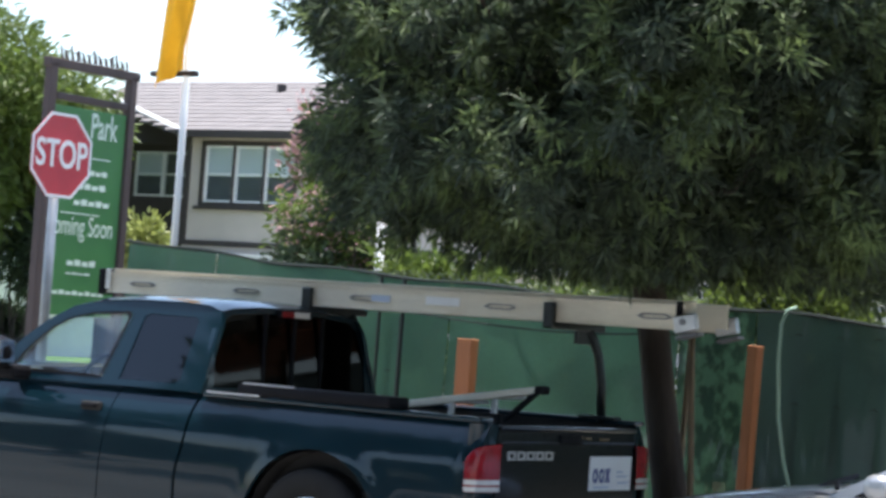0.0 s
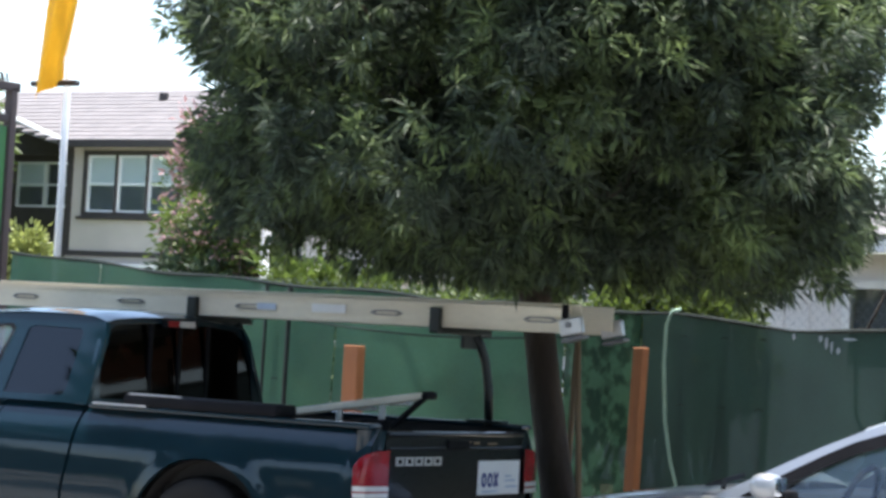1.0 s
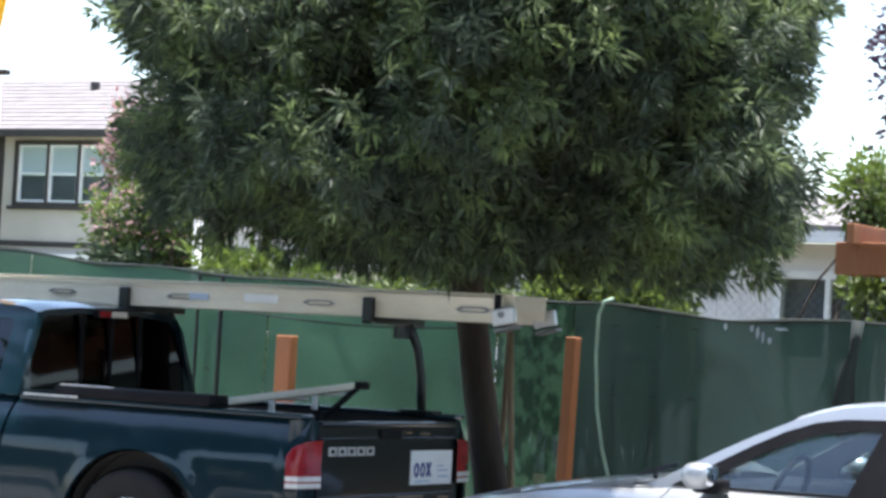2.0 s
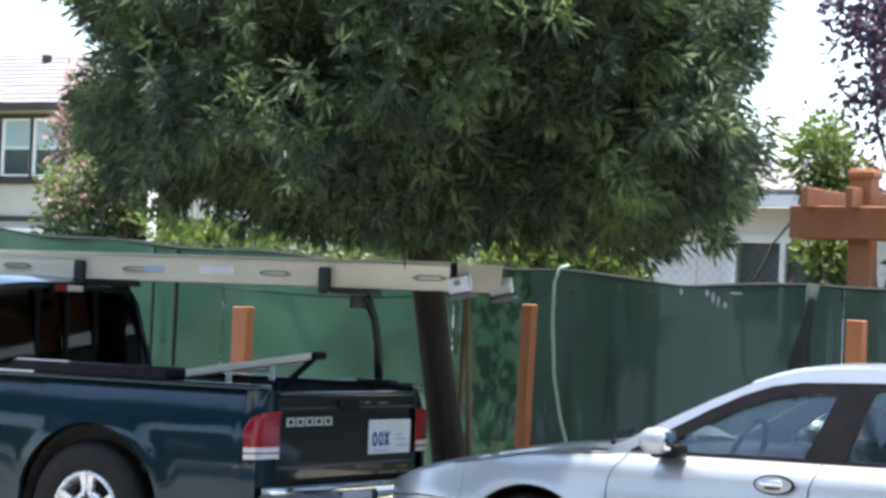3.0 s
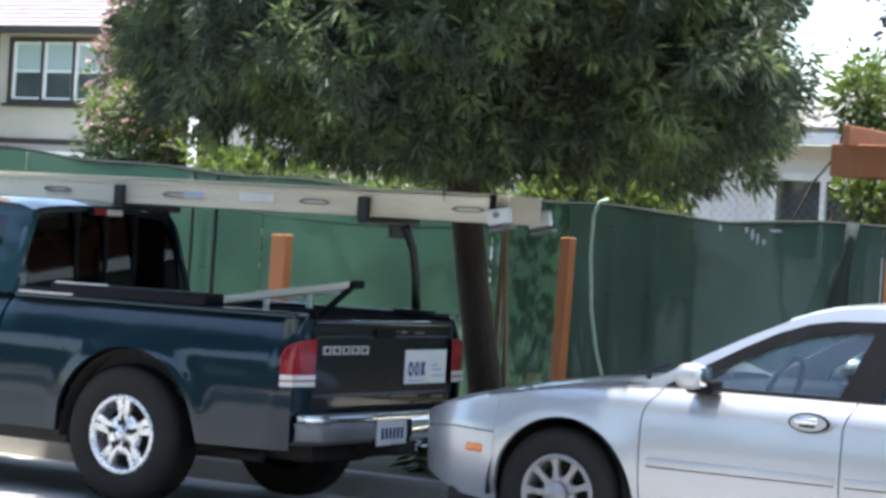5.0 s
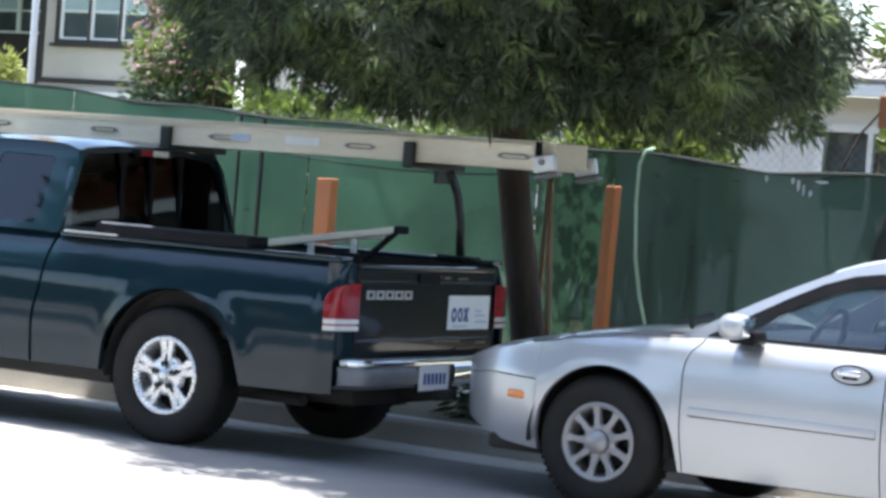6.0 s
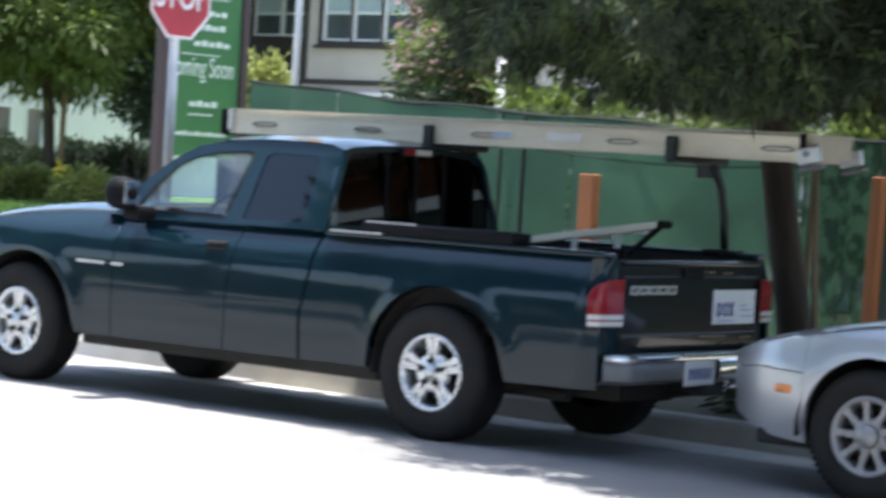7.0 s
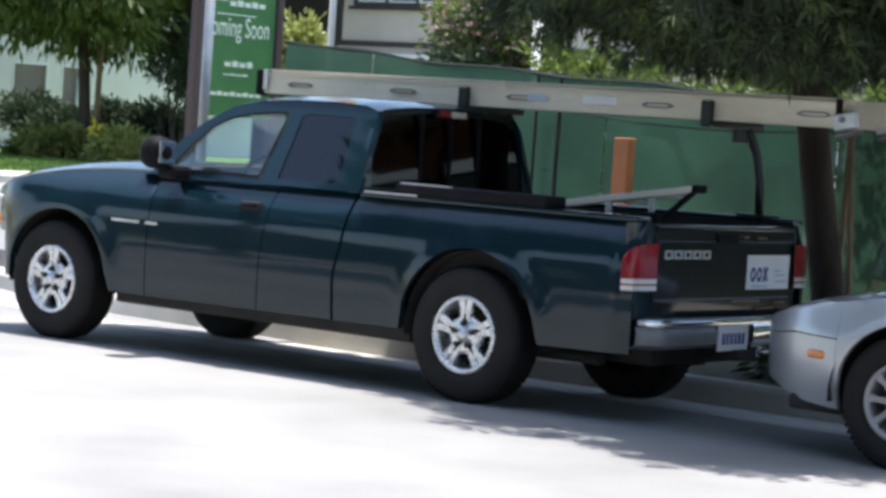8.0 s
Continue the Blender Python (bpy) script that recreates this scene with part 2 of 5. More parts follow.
def plate(outer, holes, place, depth, bm=None):
    """A flat plate with holes: loops of 2D points, put into space by place(u, v), depth: its thickness as a vector."""
    own = bmesh.new()
    edges = []
    for loop in (outer, *holes):
        vs = [own.verts.new((u, v, 0)) for u, v in loop]
        edges += [own.edges.new((vs[i], vs[(i + 1) % len(vs)])) for i in range(len(vs))]
    bmesh.ops.triangle_fill(own, edges=edges, use_beauty=True)
    for v in own.verts:
        v.co = place(v.co.x, v.co.y)
    got = bmesh.ops.extrude_face_region(own, geom=own.faces[:])
    bmesh.ops.translate(own, vec=depth, verts=[g for g in got["geom"] if isinstance(g, bmesh.types.BMVert)])
    return join(bm, own)


def raw(name, verts, faces, material):
    me = bpy.data.meshes.new(name)
    me.from_pydata(verts, [], faces)
    me.materials.append(M[material])
    return me


def leaves(rng, centres, count, size, width, spread, droop=0.3, outward=None):
    """Pointed leaves, each of two folded halves, in tufts round centres."""
    c = np.repeat(np.asarray(centres, float), count, axis=0)
    n = len(c)
    way = rng.normal(size=(n, 3))
    way /= np.linalg.norm(way, axis=1, keepdims=True)
    base = c + way * (rng.random((n, 1)) ** 0.6) * spread
    grow = way + rng.normal(size=(n, 3)) * 0.35
    if outward is not None:
        o = base - np.asarray(outward)
        grow = grow + o / np.linalg.norm(o, axis=1, keepdims=True) * 0.7
    grow[:, 2] -= droop
    grow /= np.linalg.norm(grow, axis=1, keepdims=True)
    side = np.cross(grow, rng.normal(size=(n, 3)))
    side /= np.linalg.norm(side, axis=1, keepdims=True)
    up = np.cross(grow, side)
    ln = size * (0.6 + 0.8 * rng.random((n, 1)))
    w = width * (0.7 + 0.6 * rng.random((n, 1)))
    tip = base + grow * ln
    tip[:, 2] -= (droop * 0.25 * ln)[:, 0]
    mid = base + grow * ln * 0.45
    a, b = mid + side * w / 2 + up * w * 0.2, mid - side * w / 2 + up * w * 0.2
    v = np.stack([base, a, tip, b], 1).reshape(-1, 3)
    k = np.arange(n)[:, None] * 4
    f = np.concatenate([k + [0, 1, 2], k + [0, 2, 3]], 0)
    return v, f


def words(text, size, material, m, parent, label="", name="lettering", bold=0.0, xscale=1.0):
    cu = bpy.data.curves.new(name, "FONT")
    cu.body, cu.size, cu.extrude, cu.offset = text, size, 0.002, bold
    cu.align_x, cu.align_y = "CENTER", "CENTER"
    tmp = new("tmp", cu)
    bpy.context.view_layer.update()
    me = bpy.data.meshes.new_from_object(tmp.evaluated_get(bpy.context.evaluated_depsgraph_get()))
    bpy.data.objects.remove(tmp)
    me.transform(m @ Matrix.Diagonal((xscale, 1, 1, 1)))
    me.materials.clear()
    me.materials.append(M[material])
    ob = new(name, me)
    ob.parent = parent
    if label:
        ob["label"] = label
    return ob


# ---- ground, street, kerb ----
GUTTER_Y, CURB_Y, CURB_Z, LOW_Z = 1.42, 1.95, 0.09, -0.058
CORNER = (-4.0, 8.45)
CORNER_R = 6.5


def road_z(y):
    return 0.0 if y <= 0 else max(-0.03 * y, -0.042)


def curb_line(offset, n=14):
    """The far kerb's line from the right, round the corner and up the cross street; offset: metres towards the street."""
    r = CORNER_R + offset
    pts = [(60.0, CURB_Y - offset), (20.0, CURB_Y - offset), (8.0, CURB_Y - offset), (2.0, CURB_Y - offset), (-2.0, CURB_Y - offset)]
    pts += [(CORNER[0] - r * math.sin(a), CORNER[1] - r * math.cos(a)) for a in [math.pi / 2 * i / n for i in range(n + 1)]]
    return pts + [(CORNER[0] - r, 30.0), (CORNER[0] - r, 90.0)]


solo("ground", grid(2, 2, lambda i, j: ((-2500, 2500)[i], (-2500, 2500)[j], -0.12)), "soil", "bare brown earth running to the horizon", "ground", kind="structure")


def road_mesh():
    bm = bmesh.new()
    ys = [-9.0, -4.5, -2.0, -1.0, 0.0, 0.4, 0.8, 1.2, GUTTER_Y]
    grid(2, len(ys), lambda i, j: ((-25.0, 60.0)[i], ys[j], road_z(ys[j])), bm)
    grid(2, 2, lambda i, j: ((-25.0, -3.0)[i], (GUTTER_Y, 90.0)[j], -0.042), bm)
    grid(2, 2, lambda i, j: ((-25.0, -10.5)[i], (-90.0, -9.0)[j], -0.01), bm)
    return bm


solo("road", road_mesh(), "asphalt", "sun-bleached grey asphalt street with worn patches", "road", kind="structure")


def sweep(line_fn, profile):
    rows = [line_fn(o) for o, _ in profile]
    return grid(len(rows[0]), len(profile), lambda i, j: (*rows[j][i], profile[j][1]))


solo("gutter", sweep(curb_line, [(0.62, -0.036), (0.53, -0.034), (0.0, LOW_Z)]), "concrete", "pale concrete gutter pan along the kerb", "gutter", kind="structure")
solo("kerb", sweep(curb_line, [(0.0, -0.1), (0.0, LOW_Z), (-0.02, CURB_Z - 0.03), (-0.04, CURB_Z - 0.005), (-0.06, CURB_Z), (-0.16, CURB_Z), (-0.16, -0.1)]), "concrete",
     "grey cast concrete kerb with a rounded edge", "kerb", kind="structure")


def verge():
    inner = curb_line(-0.16)
    bm = bmesh.new()
    vs = [bm.verts.new((x, y, CURB_Z - 0.012)) for x, y in inner] + [bm.verts.new((60, 90, CURB_Z - 0.012))]
    bm.faces.new(vs)
    bmesh.ops.triangulate(bm, faces=bm.faces)
    return bm


solo("verge", verge(), "soil", "bare earth and mulch verge behind the kerb", "verge", kind="structure")
solo("pavement", grid(40, 2, lambda i, j: (-4.0 + i * 1.6, (3.7, 4.9)[j], CURB_Z + 0.004)), "concrete", "grey concrete pavement slabs behind the tree", "pavement", kind="structure")
solo("near_pavement", box((-10, -40, -0.1), (60, -9, 0.1), 0.02), "concrete", "pale concrete pavement on the near side", "pavement", kind="structure")
solo("far_kerb", box((-25.3, -60, -0.1), (-25.0, 90, 0.11), 0.03), "concrete", "pale concrete kerb across the side street", "kerb", kind="structure")
solo("far_pavement", box((-27.0, -60, -0.1), (-25.3, 90, 0.10)), "concrete", "bright concrete pavement across the side street", "pavement", kind="structure")


def lawn():
    rng = np.random.default_rng(5)
    n = 26000
    x, y = -27.0 - rng.random(n) ** 1.5 * 9.0, 14 + rng.random(n) * 22
    h = 0.05 + 0.06 * rng.random(n)
    a = rng.random(n) * 6.28
    dx, dy = np.cos(a) * 0.02, np.sin(a) * 0.02
    v = np.stack([np.stack([x - dx, y - dy, np.full(n, 0.1)], 1), np.stack([x + dx, y + dy, np.full(n, 0.1)], 1),
                  np.stack([x + rng.normal(size=n) * 0.03, y + rng.normal(size=n) * 0.03, 0.1 + h], 1)], 1).reshape(-1, 3)
    return v, np.arange(3 * n).reshape(-1, 3)


solo("lawn_ground", box((-60, -60, -0.1), (-27.0, 90, 0.105)), "grass", "bright green lawn across the side street", "lawn", kind="structure")
tagged(new("grass", raw("grass", *lawn(), "grass")), "short bright green grass blades on the lawn", "grass", kind="stuff")

# ---- screened fence ----
FENCE_Y = 5.4
FENCE_TOP = [(-10.5, 2.30), (-6.6, 2.17), (-4.53, 2.02), (-1.84, 1.90), (-0.5, 1.875), (0.04, 1.865), (0.5, 1.82), (1.06, 1.785), (1.9, 1.80), (2.7, 1.81), (6.0, 1.83), (14.0, 1.85)]


def fence_top(x):
    return float(np.interp(x, [p[0] for p in FENCE_TOP], [p[1] for p in FENCE_TOP]))


def fence_y(x, z=1.0):
    return FENCE_Y + 0.035 * math.sin(x * 2.1 + z * 0.9) + 0.02 * math.sin(x * 5.3 + 2.0 * z) + 0.012 * math.sin(x * 11 - z * 3)


def screen(x0, x1):
    n = int((x1 - x0) / 0.09) + 2

    def at(i, j):
        x = x0 + (x1 - x0) * i / (n - 1)
        z = CURB_Z + 0.02 + (fence_top(x) + 0.012 * math.sin(x * 4.3) - CURB_Z - 0.02) * j / 12
        return (x, fence_y(x, z), z)
    return grid(n, 13, at)


FENCE_X = [-6.45, -5.4, -3.5, -0.6, 0.16, 0.49, 0.79, 2.25, 3.5, 5.5, 8.0, 10.5, 13.0]
fence = thing("screened_fence", "chain-link fence covered in green privacy mesh", "fence")
edges = [-6.45, -5.4, -2.95, -0.8, -0.2, 2.25, 5.5, 8.0, 13.0]
for a, b in zip(edges, edges[1:]):
    sharp(part("mesh_panel", screen(a, b - 0.01), "mesh_thin" if a > -0.3 else "mesh_leafy" if a > -0.9 else "mesh", fence), 60)
    steps = [a + (b - a) * k / 24 for k in range(25)]
    part("hem", tube([(x, fence_y(x, fence_top(x)) - 0.012, fence_top(x) + 0.012 * math.sin(x * 4.3)) for x in steps], [0.011 + 0.007 * abs(math.sin(x * 3.1)) for x in steps], 6), "hem", fence, "dark folded hem of the mesh")
for x in FENCE_X:
    part("fence_post", rod((x, FENCE_Y + 0.09, 0.05), (x, FENCE_Y + 0.09, fence_top(x) - 0.03), 0.03), "black_metal", fence, smooth=True)
    for z in (0.6, 1.2, 1.7):
        part("tie", tube([(x - 0.03, fence_y(x, z) - 0.02, z), (x, fence_y(x, z) - 0.03, z + 0.01), (x + 0.03, fence_y(x, z) - 0.02, z)], 0.004, 5), "hem", fence)


def chain_link(x0, x1, z0, z1, y, cell=0.075):
    """Woven wire: two sets of slanting wires."""
    v, f = [], []
    h = z1 - z0
    k = x0 - h
    while k < x1:
        for s in (1, -1):
            a0, a1 = (k, z0), (k + h, z1)
            if s < 0:
                a0, a1 = (k + h, z0), (k, z1)
            d = 0.0016
            i = len(v)
            if min(a0[0], a1[0]) >= x0 - 1e-6 and max(a0[0], a1[0]) <= x1 + 1e-6:
                v += [(a0[0] - d, y, a0[1]), (a0[0] + d, y, a0[1]), (a1[0] + d, y, a1[1]), (a1[0] - d, y, a1[1]),
                      (a0[0], y + 2 * d, a0[1]), (a1[0], y + 2 * d, a1[1])]
                f += [(i, i + 1, i + 2, i + 3), (i + 1, i + 4, i + 5, i + 2), (i + 4, i, i + 3, i + 5)]
        k += cell
    return v, f


wire = new("wire_net", raw("wire_net", *chain_link(-6.4, 5.0, 1.80, 2.02, FENCE_Y + 0.06), "galv"))
wire.parent = fence
wire["kind"] = "stuff"
# rods added before the mesh imitate the dark lines of posts behind
for x, r in ((-3.57, 0.014), (-3.34, 0.02)):
    part("front_rod", rod((x, FENCE_Y - 0.085, 0.05), (x + 0.01, FENCE_Y - 0.085, fence_top(x) - 0.02), r, n=8), "black_metal", fence, "dark line of a fence post showing through the mesh")
for x, z, w, h in ((1.24, 1.73, 0.03, 0.05), (1.29, 1.70, 0.03, 0.09), (1.34, 1.67, 0.02, 0.09), (1.39, 1.65, 0.03, 0.05), (1.44, 1.735, 0.10, 0.022), (1.03, 1.735, 0.025, 0.05)):
    part("torn_scrap", plate([(x, z), (x + w * 0.4, z - h * 0.5), (x + w, z - h * 0.1), (x + w * 0.8, z + h * 0.5), (x + w * 0.1, z + h * 0.4)], [], lambda u, v: Vector((u, fence_y(u, v) - 0.02, v)), Vector((0, 0.004, 0))), "grey_print", fence, "pale torn scrap")
sag = [(-3.4 + 3.1 * k / 16, FENCE_Y - 0.06, 1.70 - 0.09 * math.sin(math.pi * k / 16)) for k in range(17)]
solo("sagging_cable", tube(sag, 0.008, 6), "hem", "thin dark cable sagging along the green fence", "cable", smooth=True)
strap = [(2.42, FENCE_Y - 0.07, 1.82), (2.40, FENCE_Y - 0.08, 1.6), (2.36, FENCE_Y - 0.08, 1.45), (2.34, FENCE_Y - 0.08, 1.25), (2.36, FENCE_Y - 0.07, 1.0)]
solo("tied_cloth", tube([(x - 0.37, y, z) for x, y, z in strap], [0.05, 0.035, 0.06, 0.08, 0.05], 8), "hem", "dark rolled strip of mesh tied on the fence", "cloth", smooth=True)


def hose():
    pts = [(0.16, FENCE_Y - 0.06, 1.90), (0.10, FENCE_Y - 0.08, 1.88), (0.06, FENCE_Y - 0.09, 1.78), (0.05, FENCE_Y - 0.08, 1.5), (0.08, FENCE_Y - 0.08, 1.1), (0.14, FENCE_Y - 0.08, 0.8),
           (0.21, FENCE_Y - 0.09, 0.6), (0.26, FENCE_Y - 0.10, 0.3), (0.3, FENCE_Y - 0.2, 0.11)]
    return tube(pts, 0.013, 8)


solo("garden_hose", hose(), "hose", "pale green hose hanging over the fence", "hose", smooth=True)


def wood_post(x0, x1, top, lean, label):
    p = thing("wooden_post", label, "post", "posts before the fence")
    bm = box((x0, FENCE_Y - 0.33, 0.08), (x1, FENCE_Y - 0.23, top), 0.008)
    for v in bm.verts:
        v.co.x += (v.co.z - top) * lean
    part("post_timber", bm, "cedar", p)
    return p


wood_post(-2.61, -2.47, 1.505, 0.0, "orange-stained wooden post standing before the green fence")
wood_post(-0.077, 0.006, 1.605, 0.02, "slightly leaning orange-stained wooden post before the fence")
wood_post(2.39, 2.51, 1.58, 0.0, "orange-stained wooden post below the pergola")


# ---- pickup truck ----
WB, WR = 3.327, 0.372


def smoothstep(a, b, x):
    t = min(max((x - a) / (b - a), 0), 1)
    return t * t * (3 - 2 * t)


def lerp_table(x, table):
    return float(np.interp(x, [p[0] for p in table], [p[1] for p in table]))


def wheel(parent, x, y, z, r, rim_r, width, spokes, style, side, rim_mat):
    """side: -1 faces the viewer's street, +1 the kerb."""
    def ring(profile, n=40):
        return grid(n, len(profile), lambda i, j: (x + profile[j][0] * math.cos(2 * math.pi * i / n), y + profile[j][1] * -side, z + profile[j][0] * math.sin(2 * math.pi * i / n)), close_u=True)
    tyre = part("tyre", ring([(rim_r - 0.01, 0.02), (rim_r + 0.012, 0.0), (rim_r + 0.04, -0.012), (r - 0.05, -0.012), (r - 0.018, 0.004), (r - 0.004, 0.03), (r, 0.06), (r, width - 0.06), (r - 0.018, width - 0.004), (r - 0.06, width),
                              (rim_r, width)]), "rubber", parent, smooth=True)
    v, f = [], []
    for k in range(60):
        a0 = 2 * math.pi * k / 60
        for row in range(3):
            w0 = 0.03 + row * (width - 0.06) / 3
            for da, rr in ((0, r), (0.06, r), (0.06, r + 0.006), (0, r + 0.006)):
                for w in (w0, w0 + (width - 0.06) / 3 - 0.012):
                    a = a0 + da + row * 0.03
                    v.append((x + rr * math.cos(a), y - side * w, z + rr * math.sin(a)))
            i = len(v) - 8
            f += [(i + 4, i + 5, i + 7, i + 6), (i, i + 1, i + 7, i + 6), (i + 2, i + 3, i + 5, i + 4)]
    tread = new("tread", raw("tread", v, f, "rubber"))
    tread.parent = tyre
    rim = part("rim", ring([(rim_r + 0.004, 0.006), (rim_r - 0.004, -0.004), (rim_r - 0.018, 0.0), (rim_r - 0.028, 0.03), (rim_r - 0.034, 0.12)]), rim_mat, parent, smooth=True)
    part("brake_disc", ring([(0.01, 0.11), (rim_r - 0.05, 0.11), (rim_r - 0.03, 0.13), (rim_r - 0.01, 0.14)]), "under", rim, smooth=True)
    hub_r = rim_r * (0.50 if style == "split" else 0.44)
    part("hub", ring([(0.001, 0.0), (0.035, 0.002), (0.04, 0.012), (hub_r * 0.75, 0.014), (hub_r, 0.018), (hub_r + 0.004, 0.05)]), rim_mat, rim, smooth=True)
    for k in range(spokes):
        a = 2 * math.pi * k / spokes + 0.32
        pairs = ((-0.17, 0.092), (0.17, 0.092)) if style == "split" else ((0.0, 0.068),)
        for off, wd in pairs:
            bm = bmesh.new()
            for rr, ww, dep in ((hub_r * 0.7, wd * (0.55 if style == "split" else 0.62), 0.012), (rim_r * 0.70, wd * 0.42, 0.012), (rim_r - 0.012, wd * (0.5 if style == "split" else 0.75), 0.006)):
                ca, sa = math.cos(a + off * (0.75 if style == "split" else 1)), math.sin(a + off * (0.75 if style == "split" else 1))
                for s in (-1, 1):
                    for d in (0, 0.03):
                        bm.verts.new((x + rr * ca - s * ww * sa * 0.5 - (sa * (rr - hub_r) * off * 0.3), y - side * (dep + d), z + rr * sa + s * ww * ca * 0.5 + (ca * (rr - hub_r) * off * 0.3)))
            bm.verts.ensure_lookup_table()
            q = bm.verts
            for b in (0, 4):
                bm.faces.new((q[b], q[b + 2], q[b + 6], q[b + 4]))
                bm.faces.new((q[b], q[b + 1], q[b + 5], q[b + 4]))
                bm.faces.new((q[b + 2], q[b + 3], q[b + 7], q[b + 6]))
            bmesh.ops.bevel(bm, geom=[e for e in bm.edges], offset=0.004, segments=1, affect="EDGES")
            part("spoke", bm, rim_mat, rim)
        if style == "split":
            part("lug_nut", rod((x + 0.064 * math.cos(a), y - side * 0.016, z + 0.064 * math.sin(a)), (x + 0.064 * math.cos(a), y + side * 0.012, z + 0.064 * math.sin(a)), 0.016, n=6), "black_metal", rim)
    part("cap", rod((x, y - side * 0.01, z), (x, y + side * (0.012 if style == "split" else 0.02), z), 0.034 if style == "split" else 0.062, 0.028 if style == "split" else 0.054, 20), rim_mat, rim, smooth=True)


def side_panel(x0, x1, low, high, yfun, cols, rows, mirror=None, rim=0.03):
    """A curved body panel between the lines low(x) and high(x), at y = yfun(x, z), with a folded rim. mirror: the vehicle's width."""
    xs = sorted(set([x0 + (x1 - x0) * k / cols for k in range(cols + 1)]))
    s = -1 if mirror is not None else 1
    oy = mirror if mirror is not None else 0
    bm = bmesh.new()
    out = []
    for x in xs:
        lo, hi = low(x), high(x)
        col = []
        for k in range(rows + 1):
            u = k / rows
            z = lo + (hi - lo) * (1 - (1 - u) ** 1.25)
            col.append((x, oy + s * yfun(x, z), z))
        out.append(col)
    n, m = len(out), rows + 1
    v = [[bm.verts.new(p) for p in c] for c in out]
    for i in range(n - 1):
        for j in range(m - 1):
            bm.faces.new((v[i][j], v[i + 1][j], v[i + 1][j + 1], v[i][j + 1]))
    loop = [v[i][0] for i in range(n)] + [v[n - 1][j] for j in range(1, m)] + [v[i][m - 1] for i in range(n - 2, -1, -1)] + [v[0][j] for j in range(m - 2, 0, -1)]
    back = [bm.verts.new(p.co + Vector((0, s * rim, 0))) for p in loop]
    for i in range(len(loop)):
        k = (i + 1) % len(loop)
        bm.faces.new((loop[i], loop[k], back[k], back[i]))
    return bm


TW = 1.78
truck = thing("pickup_truck", "dark green-blue extended cab pickup truck parked at the kerb", "truck")


def t_arch(x, cx, r=0.462):
    d = abs(x - cx)
    return WR + math.sqrt(max(r * r - d * d, 0)) if d < r else 0


def t_low(x):
    rocker = lerp_table(x, [(-4.05, 0.66), (-3.80, 0.64), (-3.785, 0.36), (-2.6, 0.345), (-0.3, 0.36), (1.1, 0.385)])
    return max(rocker, t_arch(x, -WB + 0.06, 0.452), t_arch(x, 0.02, 0.476))


def t_high(x):
    return lerp_table(x, [(-4.04, 0.88), (-3.95, 0.93), (-3.8, 0.98), (-3.6, 1.022), (-3.3, 1.064), (-3.0, 1.09), (-2.5, 1.103), (-0.87, 1.095), (0.4, 1.09), (1.08, 1.075)])


def t_y(x, z):
    y = lerp_table(z, [(0.3, 0.005), (0.37, -0.018), (0.55, -0.023), (0.66, -0.0235), (0.74, -0.021), (0.80, -0.018), (0.86, -0.012), (0.92, 0.001), (0.97, 0.018), (1.02, 0.045), (1.06, 0.075), (1.085, 0.10), (1.12, 0.14)])
    for cx in (-WB + 0.06, 0.04):
        d = math.hypot(x - cx, z - WR)
        y -= 0.013 * math.exp(-((d - 0.47) / 0.07) ** 2) * smoothstep(0.3, 0.5, z)
    y += 0.16 * smoothstep(-3.55, -4.1, x) ** 2
    y += 0.05 * smoothstep(0.9, 1.1, x) ** 2
    if x < -2.5:
        y += 0.03 * smoothstep(0.95, 1.08, z)
    return y


def t_part(name, bm, material, parent=None, label="", angle=40):
    return sharp(part(name, bm, material, parent if parent else truck, label), angle)


def bend(bm, at_x, table, reach=0.35):
    """Leans the gap between two panels: table of (height, shift along the vehicle), fading out with distance from at_x."""
    for v in bm.verts:
        v.co.x += lerp_table(v.co.z, table) * max(0.0, 1 - abs(v.co.x - at_x) / reach)
    return bm


